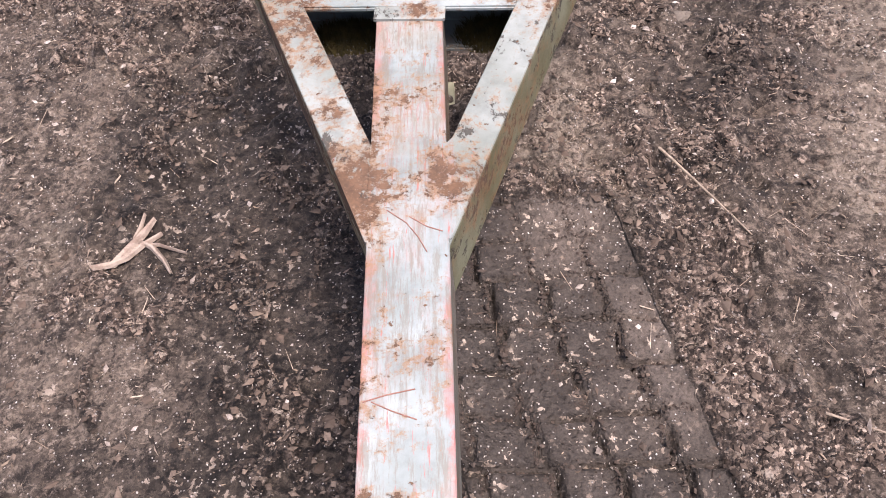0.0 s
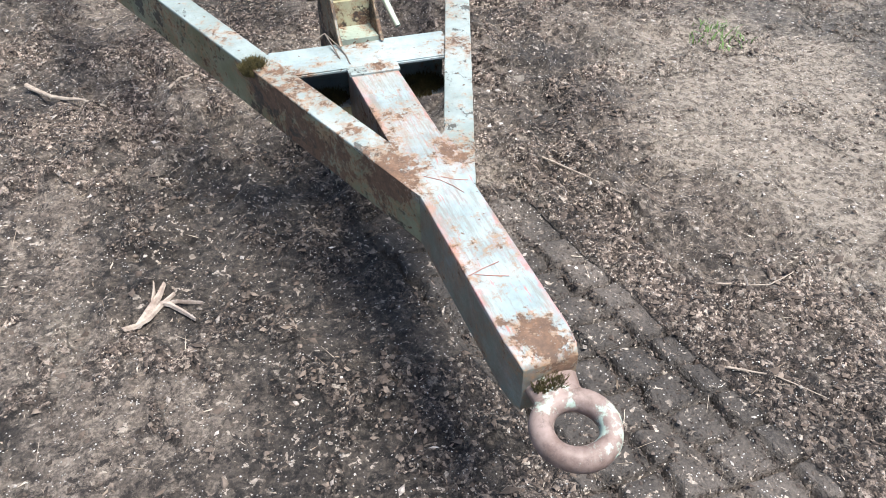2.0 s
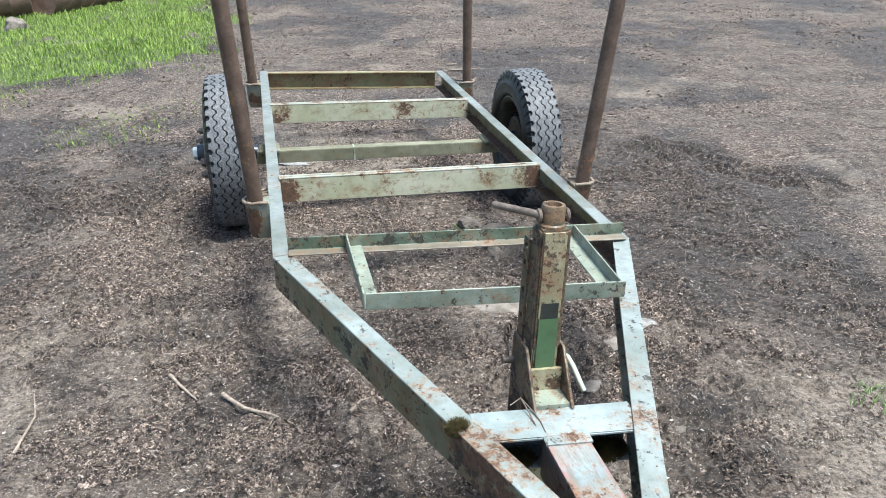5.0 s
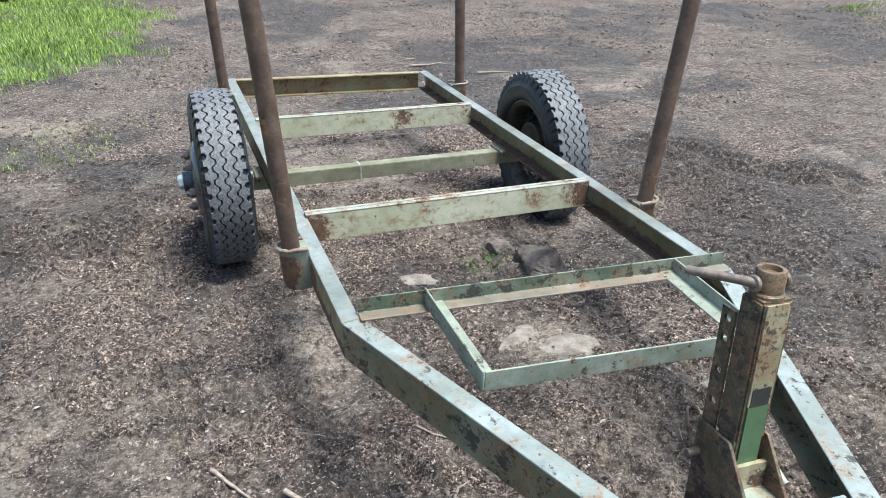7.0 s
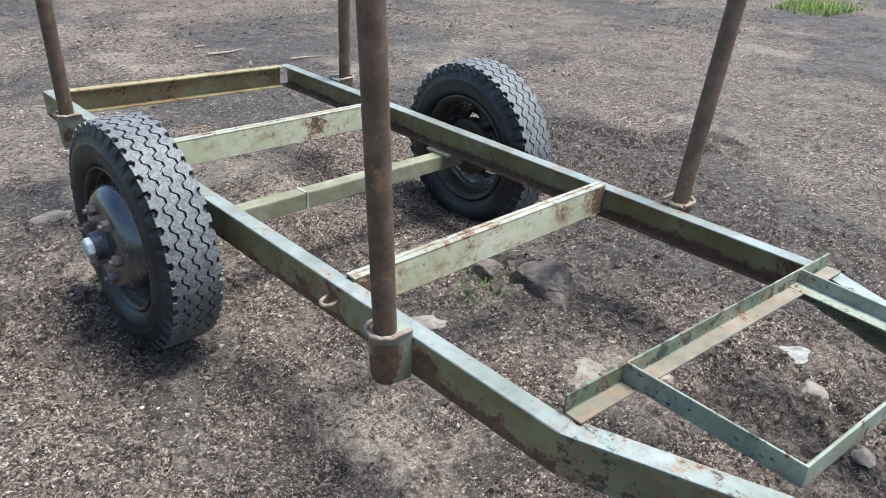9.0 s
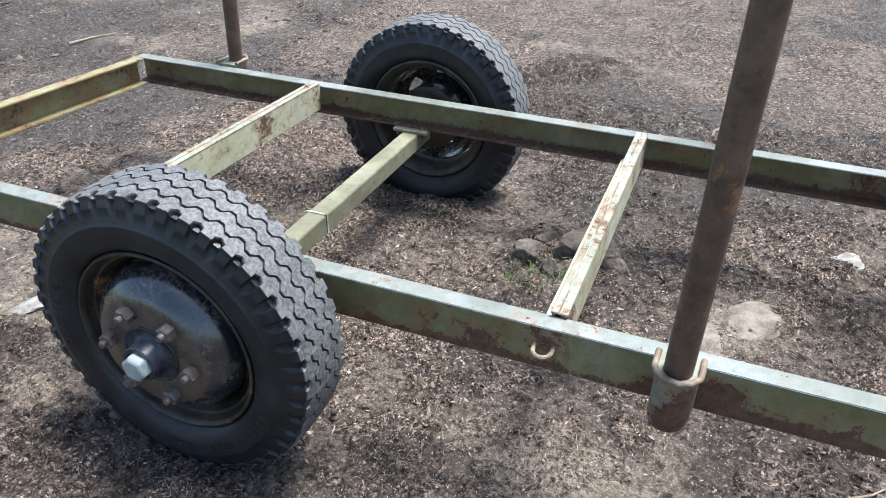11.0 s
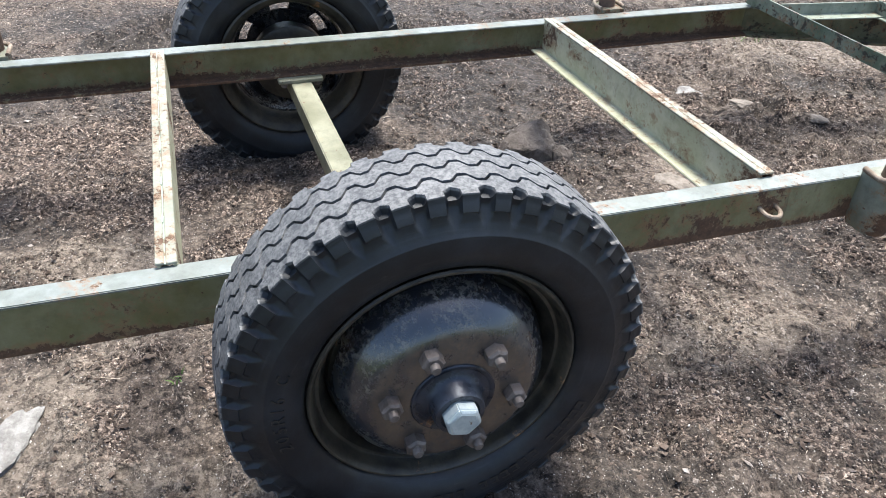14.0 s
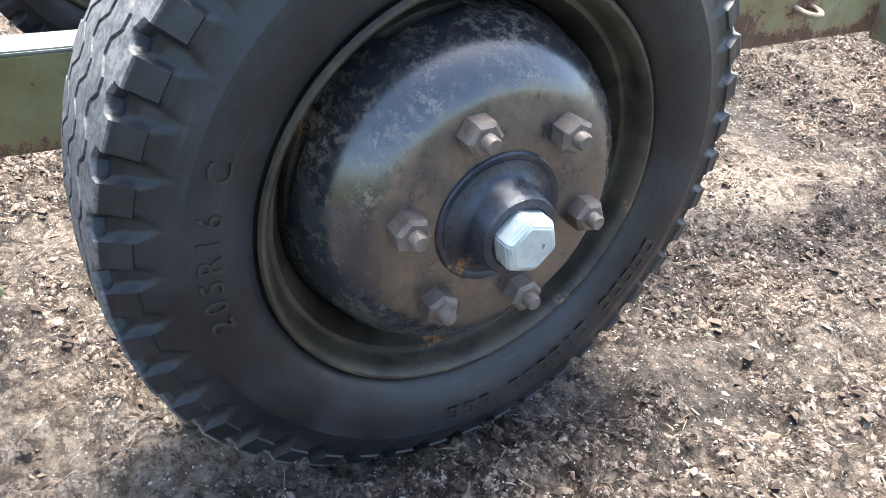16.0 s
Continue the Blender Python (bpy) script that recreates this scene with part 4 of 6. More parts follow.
grass("sprouting_grass", 26000, (-4.5, -0.5, 5.2, 10.5), 45, (0.010, 0.035),
      lambda x, y: smooth(vnoise(x, y, 1.3, 46), 0.50, 0.75) * smooth(-x - 0.55 - (9 - y) * 0.10, 0.0, 1.2) * 0.6)
grass("sprouting_grass", 26000, (6.8, 10.5, 4.8, 8.5), 47, (0.03, 0.09), lambda x, y: smooth(vnoise(x, y, 1.2, 48), 0.45, 0.7) * smooth(x, 7.2, 8.2))


# ---------------------------------------------------------------- trailer
LEAN = 0.034                     # the frame leans down towards its right side


def top(x, y):
    """The height of the frame's upper face."""
    mid = 0.432 + 0.043 * min(max((y - 0.95) / 0.98, 0), 1) + 0.007 * min(max((y - 1.93) / 0.9, 0), 1)
    return mid - LEAN * x


def at(x, y, dz=0.0):
    return Vector((x, y, top(x, y) + dz))


trailer = tagged(new("trailer"), "old pale green steel two-wheel trailer frame with rusty paint", "trailer")
trailer.matrix_basis = Matrix.Translation((0, 2.5, 0))
RAIL_H, FL = 0.118, 0.054
LBEND, RBEND = (-0.652, 1.965), (0.658, 1.925)
LREAR, RREAR = (-0.650, 5.17), (0.668, 5.09)
LNOSE, RNOSE = (-0.050, 0.425), (0.058, 0.415)

# drawbar: a box section with a slightly drawn-in front
bm = bmesh.new()
ends = []
for y, w, dz, h in ((0.905, 0.108, 0.0, 0.118), (0.055, 0.108, 0.0, 0.118), (0.018, 0.101, -0.003, 0.113), (0.0, 0.091, -0.013, 0.096)):
    z = top(0, y) + dz
    ends.append([bm.verts.new(v) for v in ((0.004 - w / 2, y, z + 0.0018), (0.004 + w / 2, y, z - 0.0018), (0.004 + w / 2, y, z - h), (0.004 - w / 2, y, z - h))])
for a, b in zip(ends, ends[1:]):
    for k in range(4):
        bm.faces.new((a[k], a[(k + 1) % 4], b[(k + 1) % 4], b[k]))
bm.faces.new(ends[0])
bm.faces.new(ends[-1])
soften(bm, 0.0014, 1)
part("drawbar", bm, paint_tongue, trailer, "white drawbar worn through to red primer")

# tow eye
bm = bmesh.new()
EYE = Vector((0.007, -0.083, 0.362))
n_out, n_in = 48, 14
rings = []
for i in range(n_out):
    a = 2 * math.pi * i / n_out
    ring = []
    for k in range(n_in):
        b = 2 * math.pi * k / n_in
        rr = 0.0515 + 0.0185 * math.cos(b) * (1 + 0.05 * math.sin(3 * a))
        ring.append(bm.verts.new(EYE + Vector((rr * math.cos(a), rr * math.sin(a), 0.021 * math.sin(b)))))
    rings.append(ring)
for i in range(n_out):
    a, b = rings[i], rings[(i + 1) % n_out]
    for k in range(n_in):
        bm.faces.new((a[k], b[k], b[(k + 1) % n_in], a[(k + 1) % n_in]))
neck = []
for y, w, h, z in ((-0.040, 0.046, 0.036, 0.362), (-0.022, 0.040, 0.040, 0.366), (0.0, 0.044, 0.046, 0.370), (0.02, 0.05, 0.05, 0.372)):
    neck.append([bm.verts.new((0.007 + w * math.cos(2 * math.pi * k / 16) * (1.05 if abs(math.cos(2 * math.pi * k / 16)) < .9 else 1), y,
                               z + h / 2 * math.sin(2 * math.pi * k / 16))) for k in range(16)])
for a, b in zip(neck, neck[1:]):
    for k in range(16):
        bm.faces.new((a[k], a[(k + 1) % 16], b[(k + 1) % 16], b[k]))
bm.faces.new(neck[0])
bm.faces.new(neck[-1])
part("tow_eye", bm, eye_steel, trailer, "thick brown-grey forged ring", sharp=60)

# arms of the A frame and side rails: bent channels, open towards the middle
for side, nose, bend, rear in ((1, LNOSE, LBEND, LREAR), (-1, RNOSE, RBEND, RREAR)):
    d_arm = (Vector(bend) - Vector(nose)).normalized()
    d_rail = (Vector(rear) - Vector(bend)).normalized()
    mitre = Vector(((d_arm + d_rail).x, (d_arm + d_rail).y, 0)).normalized()
    bm = bmesh.new()
    f, w, t = 0.061 * side, 0.007 * side, 0.006
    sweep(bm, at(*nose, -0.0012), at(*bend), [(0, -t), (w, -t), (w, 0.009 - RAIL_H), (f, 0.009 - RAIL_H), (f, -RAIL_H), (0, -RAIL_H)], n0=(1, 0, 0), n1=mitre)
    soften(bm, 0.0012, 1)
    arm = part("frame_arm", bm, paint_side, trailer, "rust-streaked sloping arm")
    # top flange in the lighter copy, the web below in the shaded one
    bm = bmesh.new()
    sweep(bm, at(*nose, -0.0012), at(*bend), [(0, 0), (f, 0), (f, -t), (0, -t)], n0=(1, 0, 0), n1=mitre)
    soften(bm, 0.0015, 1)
    part("top_flange", bm, paint_arm, arm, "pale top flange with light put into its colour, and rust patches")
    bm = bmesh.new()
    f, w, t = FL * side, 0.007 * side, 0.006
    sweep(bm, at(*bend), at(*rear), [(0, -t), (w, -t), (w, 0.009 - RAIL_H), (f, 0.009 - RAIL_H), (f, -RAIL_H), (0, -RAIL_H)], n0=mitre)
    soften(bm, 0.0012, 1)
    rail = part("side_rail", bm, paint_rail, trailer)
    # the rail's top takes the lit copy of its paint
    bm = bmesh.new()
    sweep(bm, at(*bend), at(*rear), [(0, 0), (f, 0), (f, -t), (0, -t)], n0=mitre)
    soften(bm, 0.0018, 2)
    part("top_flange", bm, paint_rail_lit, rail, "pale top flange with skylight put into its colour")

# plate that closes the fork where the arms meet the drawbar
poly = [(0.004, 0.424), (-0.052, 0.424), (-0.120, 0.606), (-0.06, 0.602), (-0.052, 0.592), (0.004, 0.606)]
for sgn in (1, -1):
    bm = bmesh.new()
    bm.faces.new([bm.verts.new((0.004 + (px - 0.004) * sgn, py, top(0.004 + (px - 0.004) * sgn, py) + (0.0001 if py < 0.43 else 0.0016))) for px, py in poly])
    ext = bmesh.ops.extrude_face_region(bm, geom=bm.faces[:])
    bmesh.ops.translate(bm, vec=(0, 0, -0.02), verts=[v for v in ext["geom"] if isinstance(v, bmesh.types.BMVert)])
    part("fork_gusset", bm, paint_tongue, trailer, "rusty plate welded over the fork")

# front crossbar: a channel on its side, open to the front
bm = bmesh.new()
CB_B = ((-0.205, 1.020), (0.215, 0.995))
sweep(bm, at(*CB_B[0], 0.004), at(*CB_B[1], 0.004), [(0, 0), (0.118, 0), (0.118, -0.010), (0.010, -0.010), (0.010, -0.110), (0.088, -0.110), (0.088, -0.120), (0, -0.120)])
soften(bm, 0.003, 2)
part("front_crossbar", bm, paint_bar, trailer, "flaking white crossbar of the A frame")
bm = bmesh.new()
sweep(bm, at(-0.052, 0.9, 0.0060), at(0.064, 0.893, 0.0060), [(-0.01, 0), (0.035, -0.001), (0.035, -0.006), (-0.01, -0.003)])
part("weld_strip", bm, paint_arm, trailer)

# cross members: a channel with a second angle welded along its front
def cross_member(yl, yr, foot, lift=0.012):
    l, r = at(-0.603, yl, lift), at(0.612, yr, lift)
    low = Vector((0, 0, -0.007))
    bm = bmesh.new()
    sweep(bm, l + low, r + low, [(-0.015, 0), (-0.008, 0), (-0.008, -0.111), (-foot, -0.111), (-foot, -0.104), (-0.015, -0.104)])
    soften(bm, 0.002, 2)
    beam = part("cross_member", bm, paint_cross, trailer, "light green cross member with rusty seams")
    bm = bmesh.new()
    sweep(bm, l + low, r + low, [(0.0145, 0), (0.022, 0), (0.022, -0.108), (0.0145, -0.108)])
    soften(bm, 0.002, 2)
    part("front_plate", bm, paint_cross, beam)
    for a, b, dz in ((-0.0185, -0.0015, 0.0), (0.0015, 0.0225, -0.0015)):
        bm = bmesh.new()
        up = Vector((0, 0, dz))
        sweep(bm, l + up, r + up, [(a, 0), (b, 0), (b, -0.0069), (a, -0.0069)])
        soften(bm, 0.0015, 1)
        part("top_strip", bm, paint_lip, beam, "chalky top strip streaked with rust")
    bm = bmesh.new()
    sweep(bm, l + Vector((0, 0, -0.004)), r + Vector((0, 0, -0.004)), [(-0.0015, 0), (0.0015, 0), (0.0015, -0.0029), (-0.0015, -0.0029)])
    part("weld_seam", bm, socket_steel, beam)
    rs = random.Random(int(yl * 100))
    for i in range(6):
        bm = bmesh.new()
        f = (i + rs.random()) / 6
        c = l.lerp(r, f) + Vector((0, 0.001, -0.0005))
        tube(bm, [c - Vector((0.016, 0, 0)), c, c + Vector((0.018, 0, 0))], [0.0015, 0.0035, 0.0015], 8)
        part("weld_bead", bm, socket_steel, beam)


cross_member(2.775, 2.80, 0.058)
cross_member(4.135, 4.145, 0.019)

# rear crossbar, open to the front
bm = bmesh.new()
sweep(bm, at(LREAR[0] + 0.056, 5.160), at(RREAR[0] - 0.056, 5.088), channel(0.055, RAIL_H, side=1))
soften(bm, 0.003, 2)
part("rear_crossbar", bm, paint_rear, trailer, "light green rear crossbar stained ochre with rust")

# box tray of angle iron on the arms
TR = dict(bl=(-0.597, 2.002), br=(0.636, 1.945), fl=(-0.395, 1.552), fr=(0.441, 1.498), sl=(-0.398, 1.993), sr=(0.447, 1.955))
def tray_bar(name, a, b, side, leg=0.046, flange=0.048, lift=0.004, material=None):
    bm = bmesh.new()
    sweep(bm, at(*a, lift), at(*b, lift), angle(flange, leg, 0.006, side))
    soften(bm, 0.0015, 1)
    part(name, bm, material or paint_tray, trailer)


tray_bar("tray_back_angle", TR["bl"], TR["br"], 1, 0.050, 0.0075, material=paint_back)
bm = bmesh.new()
sweep(bm, at(*TR["bl"], 0.004), at(*TR["br"], 0.004), [(0.0078, 0), (0.052, 0), (0.052, 0.006), (0.0078, 0.006)])
soften(bm, 0.0015, 1)
part("tray_back_flange", bm, paint_pan, trailer, "tan rust-stained flange")
tray_bar("tray_front_angle", (TR["fl"][0] + 0.007, TR["fl"][1]), TR["fr"], -1, 0.057, 0.030, 0.004)
tray_bar("tray_side_angle", TR["fl"], (TR["sl"][0], TR["sl"][1] - 0.007), 1, 0.058, 0.055, 0.007)
tray_bar("tray_side_angle", (TR["fr"][0] - 0.006, TR["fr"][1] + 0.007), (TR["sr"][0], TR["sr"][1] - 0.007), -1, 0.048, 0.055, 0.009)

# lashing ring under the left rail
bm = bmesh.new()
loop = [(-0.648, -0.022), (-0.664, -0.022)] + [(-0.668 - 0.022 * math.sin(a), -0.022 * math.cos(a)) for a in np.linspace(0.2, math.pi - 0.2, 12)] + [(-0.664, 0.022), (-0.648, 0.022)]
tube(bm, [(px, 2.79 + py, 0.450 - 0.15 * (-0.648 - px)) for px, py in loop], 0.0058, 10)
part("lashing_ring", bm, bar_steel, trailer, "rusty welded ring")


# stake sockets
def socket(x, y, z, lean, out):
    d = Vector(lean).normalized()
    c = Vector((x, y, z))
    bm = bmesh.new()
    # plan of the bent plate, from the rail round the stake and back
    face = abs(x) - (0.6515 if x < 0 else 0.658 + 0.00316 * (y - 1.925))
    plan = [(-face - 0.001, -0.046), (0.0, -0.044)] + [(0.044 * math.sin(a), -0.044 * math.cos(a)) for a in np.linspace(0.26, math.pi - 0.26, 11)] + [(0.0, 0.044), (-face - 0.001, 0.046)]
    for h in (-0.150, -0.128, 0.0):
        k = 0.86 if h < -0.14 else 1.0
        lean_off = d * h / d.z
        for px, py in plan:
            hold = 0.0 if px < -0.02 else 1.0
            bm.verts.new(c + Vector((out * px * (k if hold else 1.0) + lean_off.x * hold, py * k + lean_off.y * hold, h)))
    bm.verts.ensure_lookup_table()
    m = len(plan)
    for r in range(2):
        for i in range(m):
            bm.faces.new((bm.verts[r * m + i], bm.verts[r * m + (i + 1) % m], bm.verts[(r + 1) * m + (i + 1) % m], bm.verts[(r + 1) * m + i]))
    bm.faces.new([bm.verts[i] for i in range(m)])
    bm.faces.new([bm.verts[2 * m + i] for i in range(m)])
    s = part("stake_socket", bm, paint_socket, trailer, "rusty bent-plate stake socket with worn green paint")
    # ribbed bar welded round the mouth
    bm = bmesh.new()
    path = [(-face + 0.004, -0.047), (-0.01, -0.048)] + [(0.048 * math.sin(a), -0.048 * math.cos(a)) for a in np.linspace(0.15, math.pi - 0.15, 26)] + [(-0.01, 0.048), (-face + 0.004, 0.047)]
    tube(bm, [c + Vector((out * px, py, 0.004 + 0.002 * math.sin(i * 1.3))) for i, (px, py) in enumerate(path)], [0.0066 * (1 + 0.10 * (i % 2)) for i in range(len(path))], 10)
    part("rim_bar", bm, bar_steel, s, "rusty ribbed bar welded round the mouth", sharp=70)


POSTS = [((-0.703, 2.492), (-0.059, -0.027, 1)), ((0.712, 2.515), (0.115, -0.035, 1)), ((0.735, 4.625), (-0.012, -0.05, 1)), ((-0.700, 4.70), (-0.03, -0.09, 1))]
for (x, y), d in POSTS:
    socket(x, y, top(x, y) + 0.012, d, -1 if x < 0 else 1)

# stakes standing in the sockets
for (x, y), d in POSTS:
    bm = bmesh.new()
    dv = Vector(d).normalized()
    c = Vector((x, y, top(x, y) + 0.012))
    tube(bm, [c - dv * 0.13, c + dv * 0.45, c + dv * 0.9, c + dv * 1.35], 0.0305, 28)
    thing("stake_post", bm, post_steel, "brown rusty round steel stake standing in its socket", "post", "stakes of the trailer")

# ---- axle
AX_L, AX_R = (-0.72, 3.670), (0.72, 3.706)
bm = bmesh.new()
sweep(bm, at(*AX_L, -0.134), at(*AX_R, -0.134), rect(0.068, 0.068))
soften(bm, 0.003, 2)
part("axle_beam", bm, axle_steel, trailer, "square axle beam with lichen and chalky paint")
bm = bmesh.new()
f = Vector(at(-0.17, 3.684, -0.134))
sweep(bm, f - Vector((0.004, 0, -0.003)), f + Vector((0.004, 0, 0.003)), rect(0.074, 0.072))
part("axle_seam", bm, socket_steel, trailer)
for x, y in ((-0.632, 3.672), (0.638, 3.704)):
    bm = bmesh.new()
    z = top(x, y) - RAIL_H
    box(bm, (x - 0.055, y - 0.075, z - 0.0155), (x + 0.055, y + 0.075, z - 0.0005))
    soften(bm, 0.003, 1)
    plate = part("axle_plate", bm, axle_steel, trailer)
    for dx in (-0.035, 0.035):
        for dy in (-0.055, 0.055):
            bm = bmesh.new()
            hexagon(bm, 0, 0.012, 0.011)
            bmesh.ops.transform(bm, matrix=Matrix.Translation((x + dx, y + dy, z - 0.0155)) @ pose(0, 0, 0, 0, 90, 0), verts=bm.verts)
            part("plate_bolt", bm, nut_steel, plate)
for x0, x1, y, zc in ((-0.70, -0.80, 3.668, 0.382), (0.70, 0.80, 3.708, 0.333)):
    bm = bmesh.new()
    tube(bm, [(x0, y, zc - 0.02), (x1, y, zc)], 0.042, 24)
    part("stub_axle", bm, hub_paint, trailer)

# ---- wheels
WHEEL_R = 0.408


def tyre_mesh():
    """A cross-ply tyre: three zigzag grooves, notched shoulders, ribbed sidewalls."""
    half, pitches, per = 0.086, 44, 16
    prof = [(-0.066, 0.2460), (-0.075, 0.2490), (-0.0785, 0.2590), (-0.0885, 0.2620), (-0.0985, 0.273), (-0.1050, 0.288), (-0.1080, 0.308), (-0.1068, 0.332), (-0.1066, 0.3335),
            (-0.1056, 0.3345), (-0.1028, 0.344), (-0.1010, 0.352), (-0.1000, 0.3545), (-0.0990, 0.359), (-0.0980, 0.365), (-0.0970, 0.3715), (-0.0965, 0.3735), (-0.0950, 0.378), (-0.0925, 0.384), (-0.0900, 0.389), (-0.0880, 0.393)]
    tread = [(half * f, WHEEL_R - 0.0055 * f * f) for f in np.concatenate([np.linspace(-1, -0.72, 8), np.array([-0.64, -0.57, -0.547, -0.540, -0.461, -0.454, -0.43, -0.3, -0.15, -0.06, -0.0455, -0.0395, 0.0395, 0.0455, 0.06, 0.15, 0.3, 0.43, 0.454, 0.461, 0.540, 0.547, 0.57, 0.64]), np.linspace(0.72, 1, 8)])]
    full = prof + tread + [(-x, r) for x, r in prof[::-1]]
    nt = pitches * per
    xs, rr = np.array([p[0] for p in full]), np.array([p[1] for p in full])
    th = np.arange(nt) * 2 * math.pi / nt
    ph = np.arange(nt) / per
    X, R, P = np.repeat(xs[None], nt, 0), np.repeat(rr[None], nt, 0), np.repeat(ph[:, None], len(xs), 1)
    on = np.abs(X) < 0.0862
    depth = np.zeros_like(R)
    for c in (-0.0432, 0.0, 0.0432):
        depth = np.where(on & (np.abs(X - c) < 0.0037), 0.0095, depth)
    side = np.clip((np.abs(X) - 0.084) / 0.010, 0, 1)
    lat = np.zeros_like(R)
    for sgn in (-1, 1):
        q = np.abs((P + (0.5 if sgn > 0 else 0)) % 1 - 0.5)
        edge = sgn * X
        wide = 0.235 * np.sqrt(np.clip((R - 0.3505) / 0.022, 0, 1))
        scoop = np.clip((wide - q) / 0.07, 0, 1) * (edge > 0.064 + 0.045 * q)
        scoop = scoop * scoop * (3 - 2 * scoop)
        depth = np.maximum(depth, scoop * (0.0035 + 0.0100 * np.clip((R - 0.352) / 0.042, 0, 1)))
        ledge = (R < 0.3725) & (R > 0.343) & (edge > 0.09)
        lat = np.where(ledge, 0.0026 * np.clip((R - 0.3425) / 0.004, 0, 1) * (1 - scoop), lat)
    R2 = R - depth * (1 - 0.6 * side)
    wave = np.clip(np.abs((P % 1) * 2 - 1) * 2.2 - 0.6, 0, 1) * 0.017 - 0.0085
    X2 = X - np.sign(X) * (depth * side * 0.95 + lat) + np.where(on, wave * np.clip((0.074 - np.abs(X)) / 0.02, 0, 1), 0)
    Z = R2 * np.cos(th)[:, None]
    low = np.clip((-Z - 0.24) / 0.15, 0, 1)
    X2 = X2 * (1 + 0.20 * low * np.clip((0.405 - R) / 0.05, 0, 1))
    Z = np.where(Z < -0.397, -0.397 - (-0.397 - Z) * 0.35, Z)
    co = np.stack([X2, R2 * np.sin(th)[:, None], Z], -1)
    m = len(xs)
    i = np.arange(nt)[:, None] * m + np.arange(m - 1)[None, :]
    j = ((np.arange(nt) + 1) % nt)[:, None] * m + np.arange(m - 1)[None, :]
    quads = np.stack([i, i + 1, j + 1, j], -1).reshape(-1, 4)
    me = raw_mesh("tyre", co.reshape(-1, 3), quads)
    me.set_sharp_from_angle(angle=radians(40))
    me.materials.append(rubber)
    return me


wheel = new("wheel")
wheel.parent = trailer
wheel.matrix_parent_inverse = trailer.matrix_basis.inverted()
tagged(wheel, "road wheel with worn black tyre and black rim")
wheel.matrix_basis = pose(-0.835, 3.668, 0.381, -4, 0, 0)


def wpart(name, bm, material, label="", sharp=35):
    return part(name, bm, material, wheel, label, True, sharp)


ty = new("tyre", tyre_mesh())
ty.parent = wheel
tagged(ty, "worn black truck tyre with zigzag grooves")
bm = bmesh.new()
rim_prof = [(-0.0855, 0.2565), (-0.0895, 0.2575), (-0.0930, 0.2545), (-0.0930, 0.2510), (-0.0895, 0.2470), (-0.0780, 0.2425), (-0.0625, 0.2400), (-0.0590, 0.2370), (-0.0585, 0.2310),
            (-0.0480, 0.2260), (-0.030, 0.2155), (0.03, 0.213), (0.046, 0.218), (0.072, 0.2255), (0.083, 0.234), (0.091, 0.250), (0.088, 0.257), (0.080, 0.252), (0.069, 0.240), (0.042, 0.230),
            (0.026, 0.2215), (-0.022, 0.2215), (-0.036, 0.2250), (-0.046, 0.2335), (-0.054, 0.2415), (-0.068, 0.2450), (-0.0805, 0.2480), (-0.0840, 0.2520)]
lathe(bm, rim_prof, 96, closed=True)
wpart("rim", bm, rim_dusty, "black dusty steel rim")
bm = bmesh.new()
disc = [(0.002, 0.2105), (-0.022, 0.2095), (-0.046, 0.2065), (-0.070, 0.2005), (-0.090, 0.191), (-0.106, 0.1785), (-0.118, 0.165), (-0.126, 0.152), (-0.1295, 0.140), (-0.1305, 0.078),
        (-0.1235, 0.078), (-0.1225, 0.138), (-0.119, 0.148), (-0.111, 0.160), (-0.100, 0.172), (-0.085, 0.184), (-0.066, 0.193), (-0.044, 0.1985), (-0.020, 0.2015), (0.002, 0.2025)]
lathe(bm, disc, 96, closed=True, skip=lambda i, k: i in (0, 1, 16, 17, 18, 19) and (k % 16) < 7 and i not in (19,))
wpart("disc", bm, rim_black, "domed black wheel disc with flaking enamel")
bm = bmesh.new()
lathe(bm, [(-0.095, 0.001), (-0.095, 0.080), (-0.1325, 0.080), (-0.1345, 0.078), (-0.1345, 0.073), (-0.1325, 0.070), (-0.1345, 0.060), (-0.139, 0.053), (-0.147, 0.049), (-0.170, 0.0475), (-0.1735, 0.0455), (-0.174, 0.037), (-0.170, 0.035), (-0.169, 0.001)], 64)
wpart("hub", bm, hub_paint, "blue-black hub barrel")
bm = bmesh.new()
hexagon(bm, -0.166, -0.198, 0.0355, turn=0.2, chamfer=0.006)
soften(bm, 0.002, 2)
wpart("hub_cap", bm, zinc, "dull zinc hexagonal hub cap")
for i in range(6):
    a = radians(18 + 60 * i)
    c = (0.1185 * math.sin(a), 0.1185 * math.cos(a))
    bm = bmesh.new()
    hexagon(bm, -0.129, -0.154, 0.0212, c, 0.004, a * 1.7)
    wpart("wheel_nut", bm, nut_steel)
    bm = bmesh.new()
    tube(bm, [(-0.145, *c), (-0.164, *c), (-0.167, *c)], [0.0096, 0.0096, 0.0078], 12)
    wpart("stud", bm, nut_steel)


# raised size marking on the sidewall, as read from outside
def side_place(phi, r, x):
    return Matrix(((0, 0, -1, x), (-math.cos(phi), -math.sin(phi), 0, -r * math.sin(phi)), (-math.sin(phi), math.cos(phi), 0, r * math.cos(phi)), (0, 0, 0, 1)))


